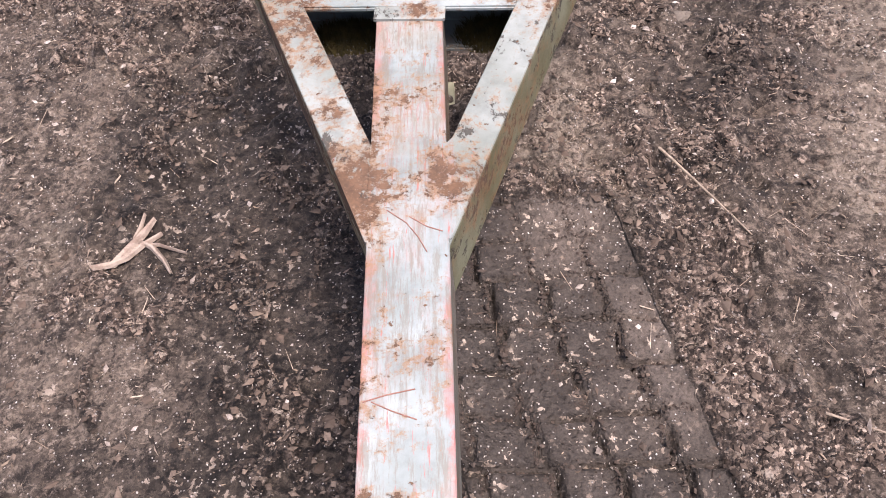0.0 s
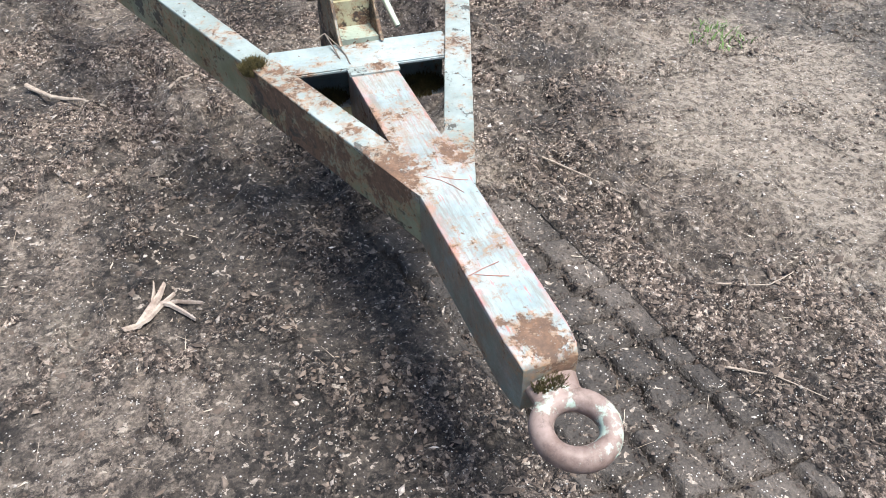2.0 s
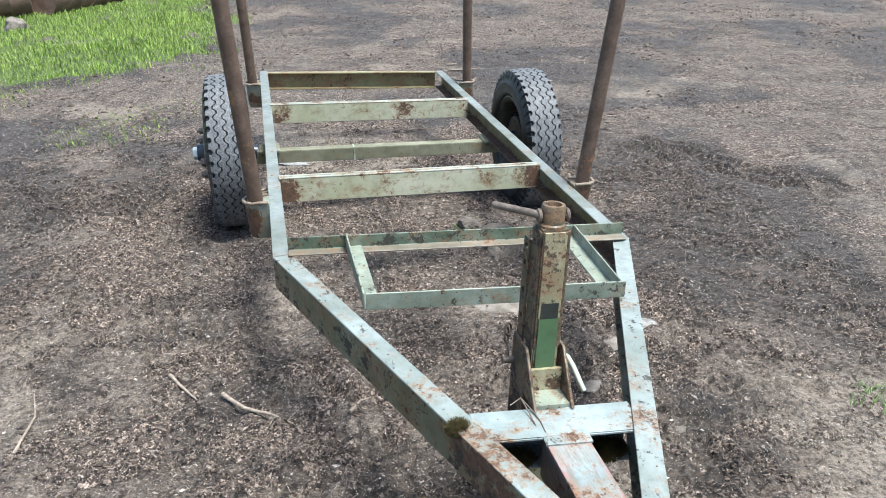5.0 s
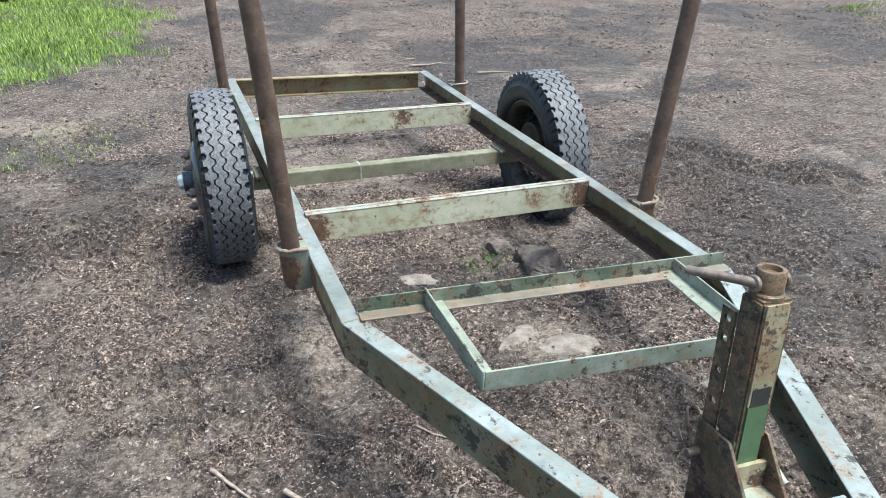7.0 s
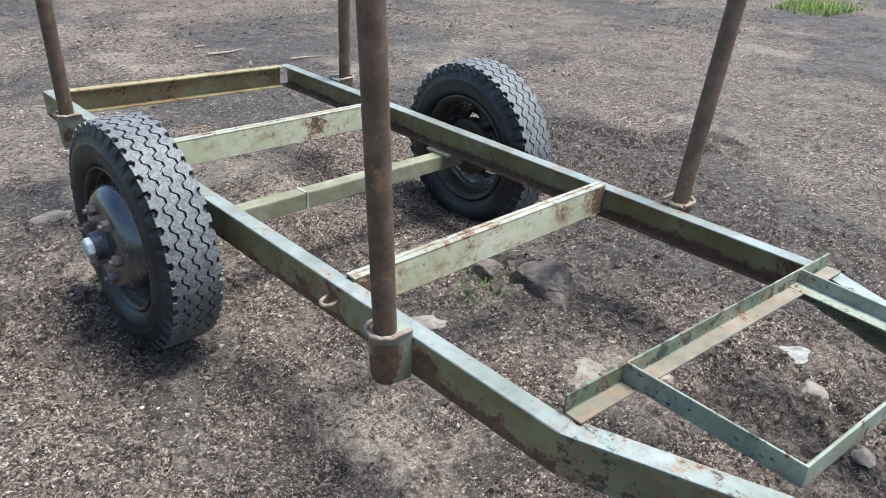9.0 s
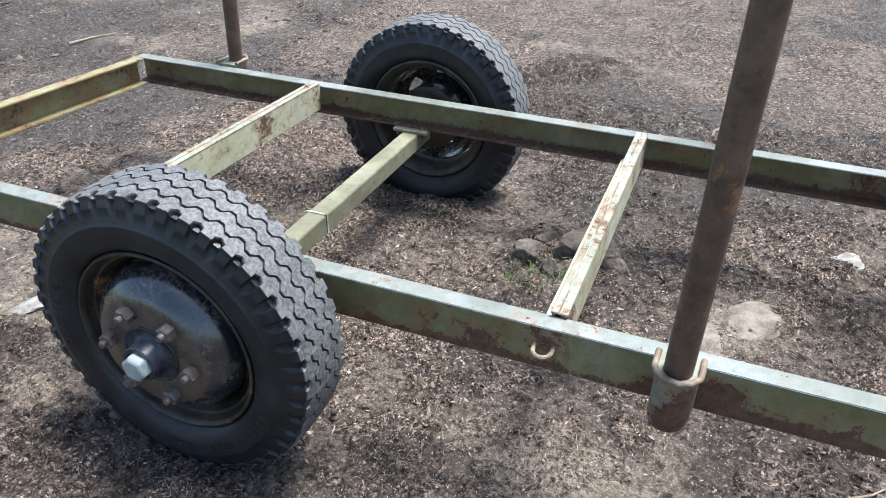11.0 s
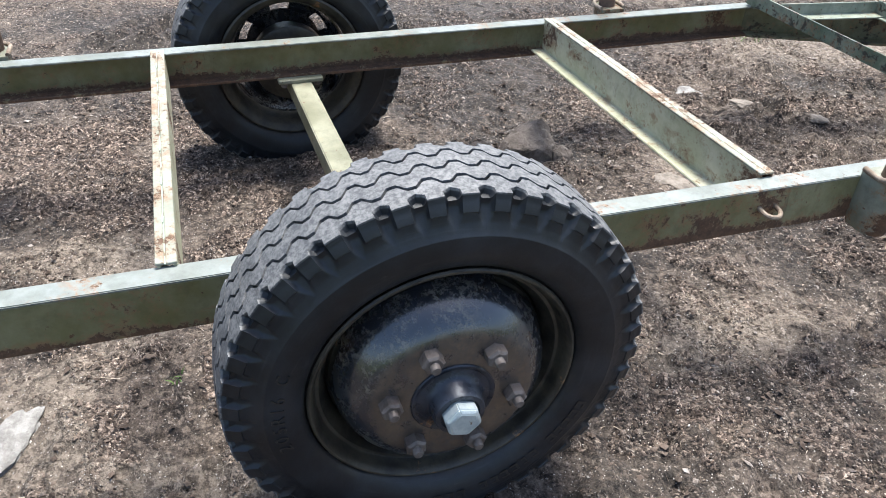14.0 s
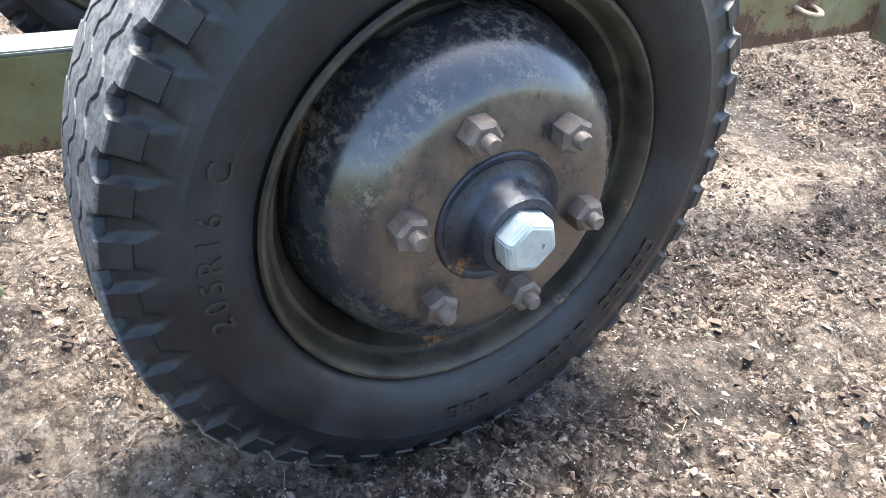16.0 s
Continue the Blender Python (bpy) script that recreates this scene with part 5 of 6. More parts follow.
deps = bpy.context.evaluated_depsgraph_get()
for i, ch in enumerate("205R16 C"):
    if ch == " ":
        continue
    cu = bpy.data.curves.new("letter", "FONT")
    cu.body, cu.size, cu.extrude, cu.align_x, cu.resolution_u = ch, 0.034, 0.0012, "CENTER", 3
    tmp = new("letter", cu)
    deps.update()
    me = bpy.data.meshes.new_from_object(tmp.evaluated_get(deps))
    bpy.data.objects.remove(tmp)
    me.name = "letter"
    me.materials.clear()
    me.materials.append(rubber)
    ob = new("letter", me)
    ob.parent = wheel
    ob.matrix_basis = side_place(radians(261.5 + i * 4.5), 0.298, -0.1084)
# the maker's raised line is kept as plain blocks
for i, wd in enumerate((1, 1, 1, 1, 1, 0, 1, .6, 1, 1, 1, 1, 0, 1, 1, 1)):
    if not wd:
        continue
    bm = bmesh.new()
    w = 0.0085 * wd
    for r0, r1, a, b in ((0.0, 0.0045, -w, w), (0.0165, 0.021, -w, w), (0.0045, 0.0165, -w, -w * 0.35)):
        vs = [bm.verts.new((px, py, pz)) for pz in (0.0, 0.0011) for px, py in ((a, r0), (b, r0), (b, r1), (a, r1))]
        for q in ((4, 5, 6, 7), (0, 1, 5, 4), (1, 2, 6, 5), (2, 3, 7, 6), (3, 0, 4, 7)):
            bm.faces.new([vs[k] for k in q])
    ob = wpart("raised_mark", bm, rubber)
    phi = radians(118 + i * 4.6)
    bulge = 1 + 0.20 * min(max((-0.308 * math.cos(phi) - 0.24) / 0.15, 0), 1)
    ob.matrix_basis = side_place(phi, 0.298, -0.1083 * bulge)

wheel_far = copy_thing(wheel, pose(0.845, 3.708, 0.316, 12, 0, 180))
bm = bmesh.new()
lathe(bm, disc, 96, closed=True, skip=lambda i, k: i in (5, 6, 7, 11, 12, 13) and 3 < (k + 5) % 16 < 11)
slotted = to_mesh(bm, "disc", rim_black)
for ob in wheel_far.children:
    if ob.name.startswith("disc"):
        ob.data = slotted
for w, r in ((wheel, 0.2124), (wheel_far, 0.135)):
    bm = bmesh.new()
    lathe(bm, [(-0.030 if r > 0.2 else -0.012, 0.001), (-0.030 if r > 0.2 else -0.012, r - 0.004), (-0.02 if r > 0.2 else 0.0, r), (0.055, r), (0.058, r - 0.008), (0.058, 0.001)], 48)
    part("brake_drum", bm, rim_dusty, w, "", True)

# ---- parking jack on the crossbar
jack = new("jack_stand")
jack.parent = trailer
jack.matrix_parent_inverse = trailer.matrix_basis.inverted()
jack.matrix_basis = pose(0.012, 1.118, 0.46, 0, 0, 0) @ pose(0, 0, 0, -2.0, 3.0, 0)
tagged(jack, "olive square jack post with rust patches")


def jpart(name, bm, material, label="", sharp=35):
    return part(name, bm, material, jack, label, True, sharp)


def holed_plate(bm, x, y0, y1, z0, z1, holes, r, t):
    """A plate in the yz plane with round holes through it."""
    cells, z = [], z0
    yc = (y0 + y1) / 2
    for h in sorted(holes):
        cells += [(z, h - 0.02, None), (h - 0.02, h + 0.02, h)]
        z = h + 0.02
    cells.append((z, z1, None))
    for a, b, h in cells:
        if h is None:
            for xx in (x, x + t):
                bm.faces.new([bm.verts.new((xx, *p)) for p in ((y0, a), (y1, a), (y1, b), (y0, b))])
            continue
        n = 16
        for xx in (x, x + t):
            inn, out = [], []
            for k in range(n):
                an = 2 * math.pi * (k + 0.5) / n
                cy, cz = math.cos(an), math.sin(an)
                f = 1 / max(abs(cy), abs(cz))
                inn.append(bm.verts.new((xx, yc + r * cy, h + r * cz)))
                out.append(bm.verts.new((xx, yc + (y1 - y0) / 2 * cy * f, h + 0.02 * cz * f)))
            for k in range(n):
                bm.faces.new((inn[k], inn[(k + 1) % n], out[(k + 1) % n], out[k]))
            if xx == x:
                first = inn
            else:
                for k in range(n):
                    bm.faces.new((first[k], first[(k + 1) % n], inn[(k + 1) % n], inn[k]))
    for q in (((y0, z0), (y0, z1)), ((y1, z0), (y1, z1)), ((y0, z1), (y1, z1)), ((y0, z0), (y1, z0))):
        (a, b), (c, d) = q
        bm.faces.new([bm.verts.new(v) for v in ((x, a, b), (x, c, d), (x + t, c, d), (x + t, a, b))])
    bmesh.ops.remove_doubles(bm, verts=bm.verts, dist=0.0004)


JT = 0.425
bm = bmesh.new()
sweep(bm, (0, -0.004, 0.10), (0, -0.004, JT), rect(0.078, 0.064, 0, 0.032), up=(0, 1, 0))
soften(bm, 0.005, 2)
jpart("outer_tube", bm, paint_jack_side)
bm = bmesh.new()
sweep(bm, (-0.001, -0.0355, 0.19), (-0.001, -0.0355, JT - 0.004), rect(0.058, 0.004, 0, 0), up=(0, 1, 0))
soften(bm, 0.001, 1)
jpart("face_plate", bm, paint_jack, "cream-olive face with a rust patch")
bm = bmesh.new()
sweep(bm, (0, -0.004, -0.452), (0, -0.004, 0.11), rect(0.070, 0.058, 0, 0.028), up=(0, 1, 0))
soften(bm, 0.004, 2)
jpart("inner_tube", bm, paint_jack)
bm = bmesh.new()
sweep(bm, (-0.001, -0.0365, 0.045), (-0.001, -0.0365, 0.1895), rect(0.052, 0.0035, 0, 0), up=(0, 1, 0))
jpart("front_plate", bm, paint_sleeve, "clean dark green strip")
bm = bmesh.new()
sweep(bm, (-0.001, -0.0382, 0.191), (-0.001, -0.0382, 0.232), rect(0.046, 0.0025, 0, 0), up=(0, 1, 0))
jpart("paint_patch", bm, paint_black, "patch of black paint")
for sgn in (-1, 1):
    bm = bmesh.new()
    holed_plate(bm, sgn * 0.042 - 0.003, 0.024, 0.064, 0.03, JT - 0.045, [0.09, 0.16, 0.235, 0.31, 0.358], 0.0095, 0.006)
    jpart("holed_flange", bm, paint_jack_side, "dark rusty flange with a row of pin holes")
    bm = bmesh.new()
    x0 = sgn * 0.050
    poly = [(-0.135, -0.022), (-0.118, -0.006), (-0.035, 0.105), (0.065, 0.105), (0.065, -0.16), (-0.04, -0.16), (-0.04, -0.022)]
    a = [bm.verts.new((x0 - 0.004, *p)) for p in poly]
    b = [bm.verts.new((x0 + 0.004, *p)) for p in poly]
    bm.faces.new(a)
    bm.faces.new(b)
    for k in range(len(poly)):
        bm.faces.new((a[k], a[(k + 1) % len(poly)], b[(k + 1) % len(poly)], b[k]))
    soften(bm, 0.0015, 1)
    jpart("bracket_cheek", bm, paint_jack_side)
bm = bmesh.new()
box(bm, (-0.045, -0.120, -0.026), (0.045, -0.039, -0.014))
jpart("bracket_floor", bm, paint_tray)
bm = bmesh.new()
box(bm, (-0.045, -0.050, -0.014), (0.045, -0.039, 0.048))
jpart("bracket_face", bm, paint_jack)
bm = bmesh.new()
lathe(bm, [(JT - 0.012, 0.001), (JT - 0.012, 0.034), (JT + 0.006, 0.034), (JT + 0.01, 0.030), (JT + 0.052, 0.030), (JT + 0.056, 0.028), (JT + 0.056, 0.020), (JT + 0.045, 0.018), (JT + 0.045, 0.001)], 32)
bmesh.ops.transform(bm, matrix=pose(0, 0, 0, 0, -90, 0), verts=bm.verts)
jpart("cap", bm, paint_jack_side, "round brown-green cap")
for sgn in (-1, 1):
    bm = bmesh.new()
    ring_bar(bm, (sgn * 0.036, 0.0, JT + 0.028), (1, 0, 0), 0.0125, 0.0055, 20, 8)
    jpart("ear", bm, rod_steel)
bm = bmesh.new()
tube(bm, [(-0.030, -0.008, JT + 0.03), (-0.06, 0.026, JT + 0.030), (-0.118, 0.098, JT + 0.026), (-0.121, 0.102, JT + 0.026)], [0.010, 0.0095, 0.0095, 0.008], 16)
jpart("crank_rod", bm, rod_steel, "brown steel crank rod")
bm = bmesh.new()
tube(bm, [(-0.085, 0.048, 0.028), (0.075, 0.048, 0.028)], 0.010, 14)
jpart("pin", bm, rod_steel, "rusty locking pin")
bm = bmesh.new()
ring_bar(bm, (-0.066, 0.085, 0.085), (0.8, -0.5, 0.1), 0.021, 0.003, 26, 8)
ring_bar(bm, (-0.062, 0.088, 0.098), (0.6, -0.7, 0.2), 0.016, 0.003, 22, 8)
tube(bm, [(-0.066, 0.075, 0.066), (-0.068, 0.06, 0.045), (-0.068, 0.05, 0.028)], 0.003, 8)
jpart("linch_pin", bm, post_steel, "dark wire loop")
bm = bmesh.new()
tube(bm, [(0.05, 0.048, 0.028), (0.070, 0.048, 0.030), (0.085, 0.046, 0.032), (0.096, 0.036, 0.028), (0.104, 0.012, 0.012), (0.114, -0.030, -0.022), (0.118, -0.045, -0.034)], 0.0075, 14)
jpart("bent_handle", bm, pale_rod, "pale bent handle of the pin")
bm = bmesh.new()
box(bm, (-0.07, -0.075, -0.466), (0.07, 0.075, -0.450))
soften(bm, 0.003, 1)
jpart("foot", bm, axle_steel)

# moss on the frame
def tuft(name, c, r, count, seed, label, length=0.012):
    rs = random.Random(seed)
    bm = bmesh.new()
    for i in range(count):
        a, f = rs.uniform(0, 6.283), math.sqrt(rs.random())
        x, y = c[0] + r[0] * f * math.cos(a), c[1] + r[1] * f * math.sin(a)
        z = c[2] + r[2] * (1 - f * f)
        tip = Vector((x, y, z)) + Vector((rs.gauss(0, 0.5), rs.gauss(0, 0.5), 1)) * length * rs.uniform(0.5, 1.2)
        w = rs.uniform(0.0012, 0.0025)
        b = rs.uniform(0, 6.283)
        vs = [bm.verts.new((x + w * math.cos(b + k * 2.094), y + w * math.sin(b + k * 2.094), z - 0.006)) for k in range(3)] + [bm.verts.new(tip)]
        for k in range(3):
            bm.faces.new((vs[k], vs[(k + 1) % 3], vs[3]))
    return thing(name, bm, moss_mat, label, "moss", sharp=20)


tuft("moss_cushion", (-0.244, 0.966, top(-0.24, 0.96) + 0.004), (0.031, 0.030, 0.014), 1300, 5, "yellow-green moss cushion on the corner of the frame")
tuft("moss_cushion", (-0.115, 0.955, top(-0.1, 0.95) - 0.106), (0.072, 0.040, 0.016), 1600, 7, "yellow-green moss growing inside the crossbar channel", 0.014)
tuft("moss_cushion", (0.135, 0.945, top(0.13, 0.95) - 0.106), (0.060, 0.040, 0.016), 1400, 8, "yellow-green moss growing inside the crossbar channel", 0.014)
tuft("moss_cushion", (0.000, -0.010, 0.384), (0.028, 0.014, 0.006), 350, 6, "dark green moss where the tow eye meets the drawbar", 0.010)

# dry needles stuck to the drawbar
for pts in ([(-0.046, 0.200), (-0.018, 0.208), (0.014, 0.214)], [(-0.036, 0.200), (-0.012, 0.188), (0.016, 0.177)],
            [(-0.024, 0.474), (0.002, 0.452), (0.018, 0.428), (0.029, 0.404)], [(0.006, 0.462), (0.030, 0.444), (0.050, 0.436)]):
    bm = bmesh.new()
    tube(bm, [(px, py, top(px, py) + 0.0010) for px, py in pts], 0.0008, 6)
    thing("pine_needle", bm, needle_mat, "dry reddish needle stuck to the drawbar", "needle", "needles on the drawbar")

# a thin wire on the crossbar
bm = bmesh.new()
z = top(0, 0.98) + 0.006
tube(bm, [(-0.095, 1.02, z + 0.012), (-0.065, 1.03, z + 0.022), (-0.045, 0.99, z + 0.006), (-0.038, 0.95, z + 0.002), (-0.040, 0.91, z + 0.001)], 0.0018, 6)
tube(bm, [(-0.065, 1.03, z + 0.022), (-0.058, 0.98, z + 0.010), (-0.055, 0.94, z + 0.001)], 0.0016, 6)
thing("wire", bm, rod_steel, "short bent wire lying on the white crossbar", "wire")


# ---------------------------------------------------------------- loose things
def stone(name, x, y, size, seed, material, label, sink=0.35, turn=0.0, peak=False):
    bm = bmesh.new()
    bmesh.ops.create_icosphere(bm, subdivisions=4, radius=1.0)
    q = Matrix.Rotation(turn, 3, "Z")
    z = float(ground_z(x, y))
    rs = random.Random(seed)
    cuts = [(Vector((rs.gauss(0, 1), rs.gauss(0, 1), abs(rs.gauss(0, 0.8)))).normalized(), rs.uniform(0.40, 0.70)) for _ in range(16)] if peak else []
    for v in bm.verts:
        p = v.co.copy()
        for nrm, d in cuts:
            if nrm.dot(p) > d:
                p *= d / nrm.dot(p)
        k = 1 + (0.05 if peak else 0.30) * noise.noise(p * 1.3 + Vector((seed, 0, 0))) + (0.06 if peak else 0.16) * noise.noise(p * 3.1 + Vector((0, seed, 0))) + 0.07 * noise.noise(p * 8) + 0.04 * noise.noise(p * 19)
        p = Vector((p.x * k * size[0], p.y * k * size[1], p.z * k * size[2]))
        v.co = q @ p + Vector((x, y, z + size[2] * (0.5 - sink)))
    return thing(name, bm, material, label, "stone", sharp=14 if peak else 55)


stone("boulder", 0.455, 2.91, (0.15, 0.26, 0.150), 3, rock_mat, "half-buried grey-brown rock between the cross members", 0.62, 0.35, True)
for i, (x, y, a, b) in enumerate(((0.36, 3.13, 0.075, 0.07), (0.50, 3.08, 0.05, 0.06), (0.39, 2.80, 0.06, 0.045), (0.30, 3.02, 0.045, 0.04), (0.545, 2.84, 0.04, 0.05), (0.23, 3.10, 0.035, 0.045))):
    stone("boulder", x, y, (a * 1.4, b * 1.4, 0.080), 8 + i, rock_mat, "lump of stone and soil beside the larger rock", 0.70, 0.8 * i, True)
for i, (x, y, sx, sy, turn, label) in enumerate((
        (-0.085, 3.035, 0.085, 0.050, -0.4, "pale smooth stone set flat in the soil"),
        (0.775, 2.005, 0.090, 0.055, -0.5, "pale flat stone lying beside the rail"),
        # the two broad ones are pale packed ground, modelled as thin stones
        (0.15, 2.44, 0.13, 0.075, 0.3, "broad pale patch of packed soil"),
        (0.30, 2.30, 0.11, 0.085, -0.2, "broad pale patch of packed soil"),
        (0.60, 1.85, 0.085, 0.05, 0.7, "tan flat stone pressed into the soil"),
        (0.42, 1.62, 0.06, 0.045, 0.2, "tan flat stone pressed into the soil"),
        (-0.505, 4.58, 0.135, 0.05, -0.455, "long pale stone beside the wheel"),
        (-0.80, 4.90, 0.10, 0.06, 0.1, "pale flat stone behind the wheel"),
        (0.60, 1.33, 0.024, 0.018, 0.4, "buff pebble on dark soil"))):
    stone("flat_stone", x, y, (sx * (0.75 if "tan" in label else 1), sy * (0.75 if "tan" in label else 1), 0.011 if "tan" in label else 0.016), 20 + i, pale_slab if "long" in label or "beside the rail" in label else pale_rock, label, 0.45 if "long" in label else 1.12 if "broad" in label else 0.66, turn)


def twig(name, pts, r, label, material=None, fork=None):
    bm = bmesh.new()
    path, rs = [], random.Random(len(pts) * 7 + int(pts[0][0] * 100))
    pv = [Vector((x, y, 0)) for x, y in pts]
    for a, b in zip(pv, pv[1:]):
        for k in range(6):
            p = a.lerp(b, k / 6)
            path.append(p + Vector((rs.gauss(0, r * 0.10), rs.gauss(0, r * 0.10), 0)))
    path.append(pv[-1])
    lift = [float(ground_z(p.x, p.y)) for p in path]
    lift = [0.35 * max(lift) + 0.65 * sum(lift[max(i - 4, 0):i + 5]) / len(lift[max(i - 4, 0):i + 5]) for i in range(len(lift))]
    path = [Vector((p.x, p.y, h + r)) for p, h in zip(path, lift)]
    n = len(path)
    tube(bm, path, [r * (1.1 - 0.7 * i / (n - 1)) for i in range(n)], 8)
    if fork:
        i, end = fork
        tube(bm, [path[i], path[i].lerp(Vector((*end, path[i].z + 0.01)), 0.5), Vector((*end, path[i].z + 0.006))], [r * 0.8, r * 0.6, r * 0.35], 7)
    return thing(name, bm, material or twig_mat, label, "twig", "twigs on the ground")


twig("twig", [(0.432, 0.965), (0.604, 0.664)], 0.0034, "long thin grey twig lying on the soil")
twig("twig", [(-0.875, 1.885), (-0.80, 1.78), (-0.72, 1.715), (-0.640, 1.625)], 0.0075, "bare pale twig lying beside the frame")
twig("twig", [(-1.068, 2.05), (-1.01, 1.95), (-0.962, 1.872)], 0.0065, "short pale stick on the soil")
twig("twig", [(-1.235, 1.015), (-1.12, 1.09), (-1.012, 1.178)], 0.009, "thick peeled stick on the soil", None, (4, (-1.17, 0.99)))
twig("twig", [(-0.42, 2.04), (-0.38, 1.98), (-0.33, 1.93)], 0.004, "short pale splinter on the soil")
twig("twig", [(-0.45, 1.62), (-0.41, 1.68), (-0.37, 1.70)], 0.005, "short pale splinter on the soil")
twig("twig", [(-1.52, 1.72), (-1.50, 1.92), (-1.535, 2.06)], 0.005, "thin bent pale stick on the soil")
twig("twig", [(0.63, 0.32), (0.74, 0.27), (0.86, 0.29)], 0.0022, "pale curved stem on the soil")
twig("twig", [(1.24, 7.25), (1.42, 7.22), (1.57, 7.27)], 0.011, "pale stick lying behind the trailer")
twig("twig", [(1.74, 6.77), (1.88, 6.72), (2.02, 6.63)], 0.010, "pale stick lying behind the trailer")
twig("twig", [(1.30, 7.61), (1.36, 7.60), (1.41, 7.60)], 0.009, "pale stick lying behind the trailer")
twig("twig", [(0.52, 0.12), (0.60, 0.06), (0.66, -0.02)], 0.0024, "thin dark twig on the soil")


def bark(name, pts, width, label):
    bm = bmesh.new()
    rs = random.Random(9)
    rows = []
    for i, (x, y) in enumerate(pts):
        f = i / (len(pts) - 1)
        d = Vector(pts[min(i + 1, len(pts) - 1)]) - Vector(pts[max(i - 1, 0)])
        s = Vector((-d.y, d.x)).normalized() * width * (1.0 - 0.75 * abs(f - 0.45) * 1.6) * rs.uniform(0.8, 1.1)
        z = float(ground_z(x, y)) + 0.006
        rows.append([bm.verts.new((x + s.x * k, y + s.y * k, z + h)) for k, h in ((-1, 0), (-0.5, 0.008), (0.3, 0.010), (1, 0.001), (0.3, 0.004), (-0.5, 0.003))])
    for a, b in zip(rows, rows[1:]):
        for k in range(6):
            bm.faces.new((a[k], a[(k + 1) % 6], b[(k + 1) % 6], b[k]))
    bm.faces.new(rows[0])
    bm.faces.new(rows[-1])
    return bm


bm = bmesh.new()
for pts, width in (([(-0.668, 0.690), (-0.64, 0.715), (-0.61, 0.745), (-0.585, 0.775), (-0.565, 0.808)], 0.013),
                   ([(-0.652, 0.700), (-0.615, 0.728), (-0.580, 0.750), (-0.548, 0.778)], 0.008),
                   ([(-0.585, 0.757), (-0.560, 0.742), (-0.535, 0.715), (-0.513, 0.680)], 0.008),
                   ([(-0.600, 0.760), (-0.592, 0.790), (-0.588, 0.822)], 0.004),
                   ([(-0.590, 0.752), (-0.545, 0.746), (-0.490, 0.728)], 0.003)):
    piece = bark("bark", pts, width, "")
    loose_mesh = bpy.data.meshes.new("splinter")
    piece.to_mesh(loose_mesh)
    piece.free()
    bm.from_mesh(loose_mesh)
    bpy.data.meshes.remove(loose_mesh)
thing("bark_piece", bm, bark_mat, "splintered pinkish piece of bark lying on the soil", "bark")


def blades(name, x, y, r, count, tall, seed, label):
    rs = random.Random(seed)
    bm = bmesh.new()
    for i in range(count):
        a, f = rs.uniform(0, 6.283), math.sqrt(rs.random()) * r
        px, py = x + f * math.cos(a), y + f * math.sin(a)
        z = float(ground_z(px, py))
        b, h, w = rs.uniform(0, 6.283), rs.uniform(0.4, 1) * tall, rs.uniform(0.0012, 0.003)
        dx, dy = math.cos(b), math.sin(b)
        bend = h * rs.uniform(0.3, 1.3)
        rows = []
        for f2, wd in ((0, 1), (0.5, 0.9), (1, 0.15)):
            c = Vector((px + dx * bend * f2 * f2, py + dy * bend * f2 * f2, z + h * f2 * (1 - 0.25 * f2)))
            rows.append((bm.verts.new(c + Vector((-dy, dx, 0)) * w * wd), bm.verts.new(c + Vector((dy, -dx, 0)) * w * wd)))
        for p, q in zip(rows, rows[1:]):
            bm.faces.new((p[0], p[1], q[1], q[0]))
    return thing(name, bm, weed_mat, label, "weed", sharp=80)


blades("weed_tuft", 1.356, 1.313, 0.11, 70, 0.05, 1, "small bright green weed trodden into the soil")
blades("weed_tuft", 0.27, 3.06, 0.11, 90, 0.045, 2, "sparse green weed beside the rock")
blades("weed_tuft", -0.33, 0.10, 0.020, 12, 0.012, 3, "tiny dark green weed in the soil")
blades("weed_tuft", -0.40, 4.19, 0.03, 10, 0.022, 4, "small green blades beside the wheel")

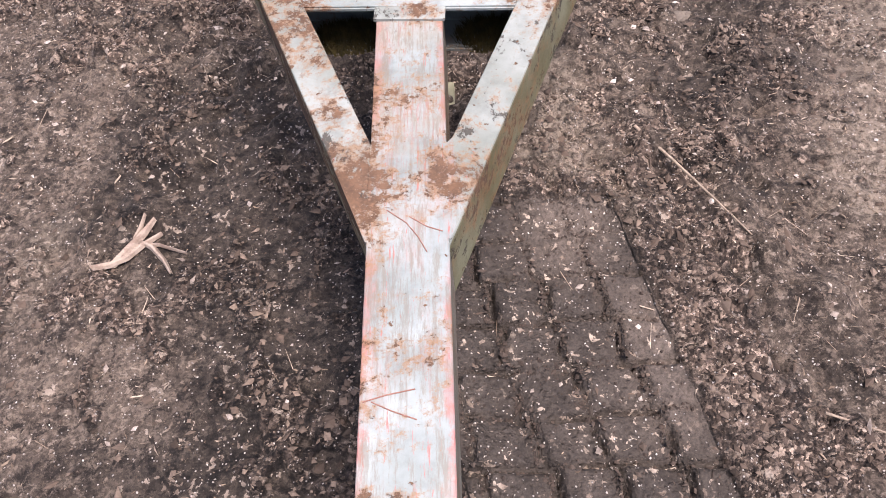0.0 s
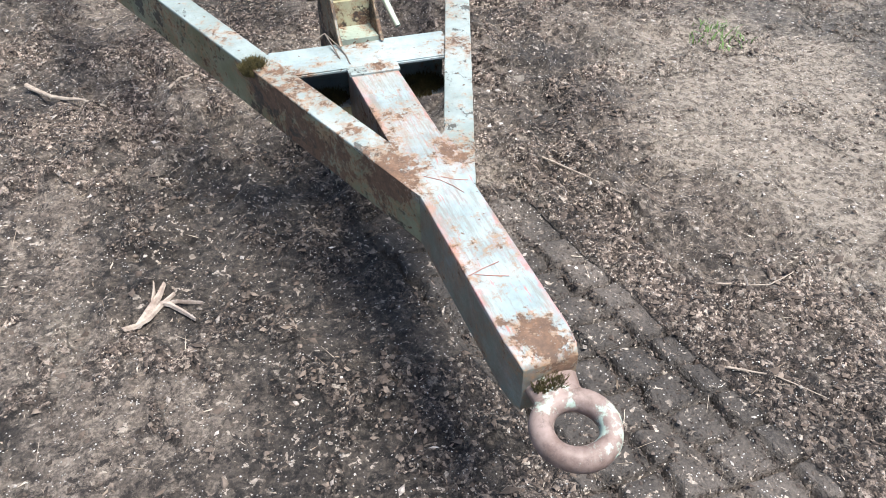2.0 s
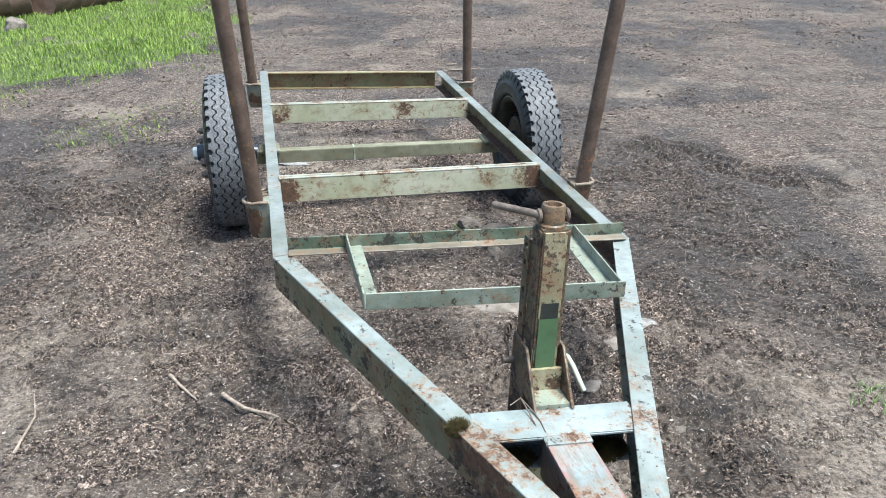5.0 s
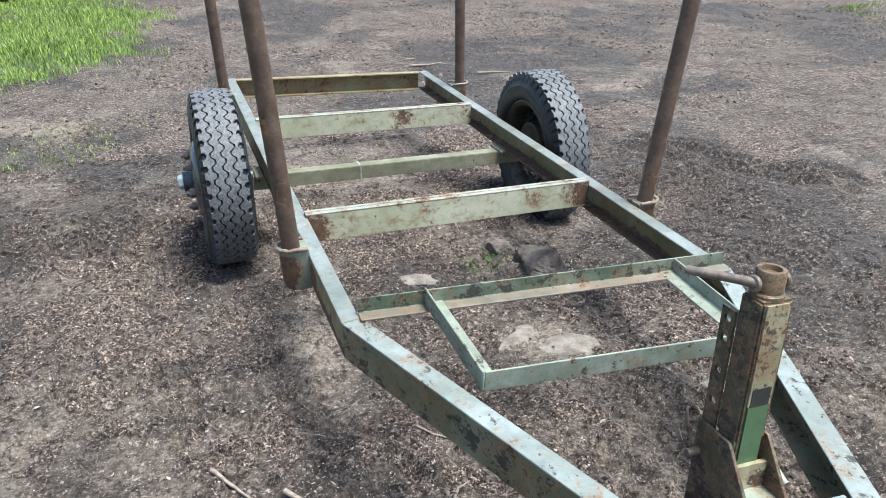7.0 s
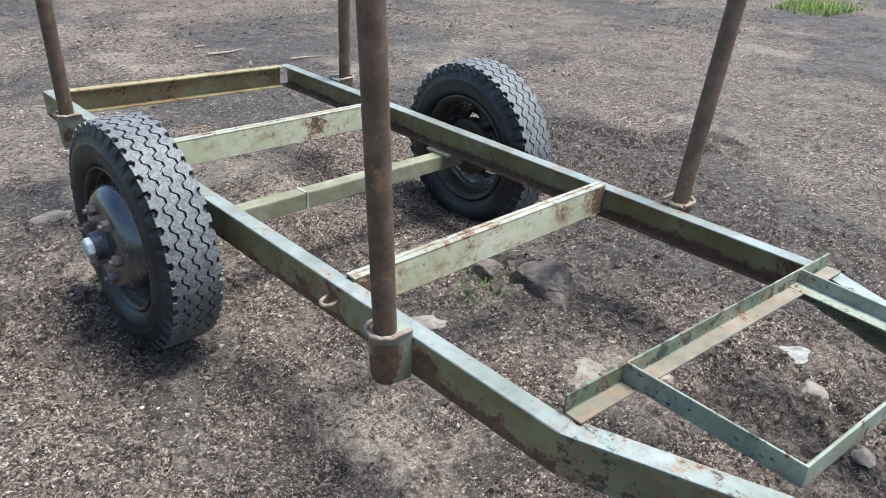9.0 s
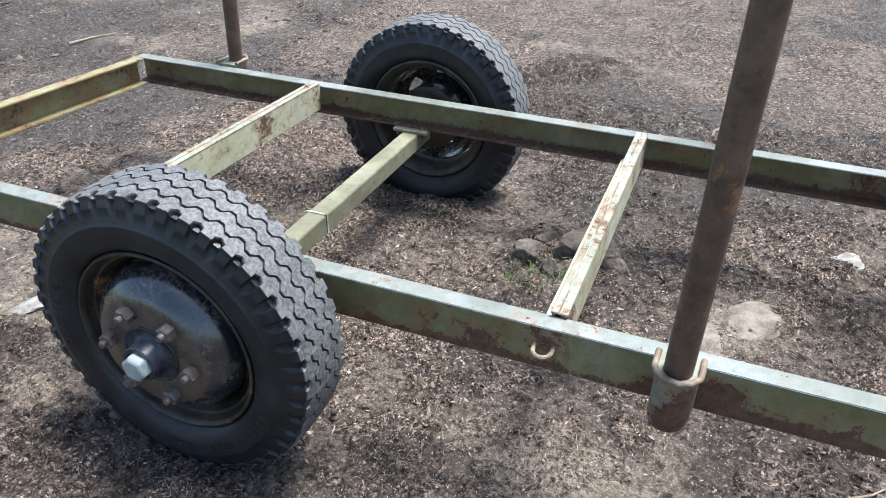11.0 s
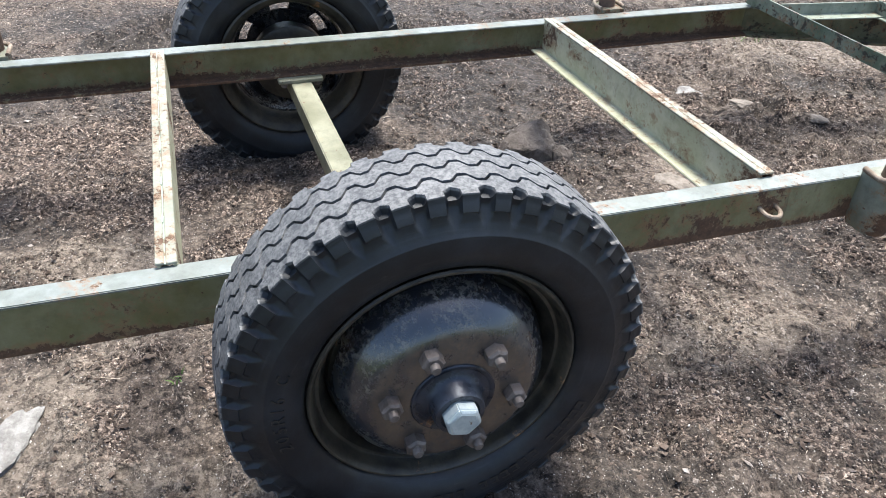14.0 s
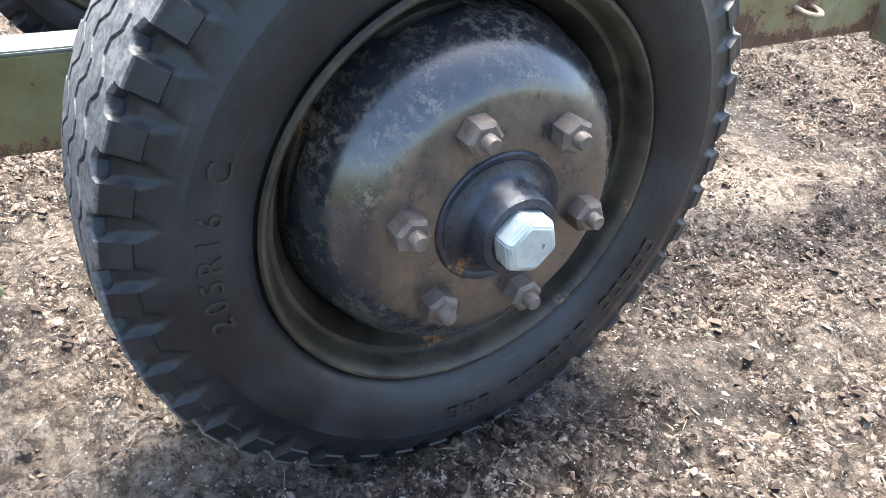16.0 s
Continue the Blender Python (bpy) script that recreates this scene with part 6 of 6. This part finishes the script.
# far edge of the yard: rusty drums in the grass
def drum(p, q, r, label):
    p, q = Vector(p), Vector(q)
    bm = bmesh.new()
    ln = (q - p).length
    prof = [(0, 0.01), (0.004, r - 0.02), (0, r), (0.012, r + 0.006), (0.024, r)]
    for c in (ln / 3, ln * 2 / 3):
        prof += [(c - 0.02, r), (c, r + 0.014), (c + 0.02, r)]
    prof += [(ln - 0.024, r), (ln - 0.012, r + 0.006), (ln, r), (ln - 0.004, r - 0.02), (ln, 0.01)]
    lathe(bm, prof, 40)
    d = (q - p).normalized()
    rot = d.to_track_quat("X", "Z").to_matrix().to_4x4()
    bmesh.ops.transform(bm, matrix=Matrix.Translation(p) @ rot, verts=bm.verts)
    return thing("steel_drum", bm, drum_mat, label, "drum", "drums in the grass")


def lying(x0, y0, x1, y1, r):
    z = r + 0.0
    drum((x0, y0, z), (x1, y1, z), r, "rusty brown steel drum lying in the grass")


lying(-3.02, 14.55, -3.42, 13.78, 0.29)
lying(-3.45, 13.72, -3.86, 12.95, 0.29)
lying(-4.02, 13.05, -4.86, 12.88, 0.29)
lying(-5.00, 13.0, -5.85, 12.85, 0.29)
stone("boulder", -3.92, 11.60, (0.16, 0.12, 0.13), 40, pale_rock, "pale stone in the grass", 0.3)

# an old tyre on the far side of the yard
bm = bmesh.new()
ring = [(-0.06, 0.24), (-0.10, 0.27), (-0.108, 0.31), (-0.10, 0.36), (-0.088, 0.39), (-0.08, 0.402), (-0.03, 0.407), (-0.028, 0.399), (-0.022, 0.399), (-0.02, 0.407)]
lathe(bm, ring + [(-px, pr) for px, pr in ring[::-1]], 64)
old_mesh = to_mesh(bm, "old_tyre", rubber)
far_tyre = new("old_tyre", old_mesh)
far_tyre.matrix_basis = pose(8.7, 13.0, 0.11, 0, 90, 20)
tagged(far_tyre, "old black tyre lying flat at the edge of the yard", "tyre")
far_tyre = new("old_tyre", old_mesh)
far_tyre.matrix_basis = pose(10.1, 12.75, 0.11, 0, 90, 60)
tagged(far_tyre, "old black tyre lying flat at the edge of the yard", "tyre")
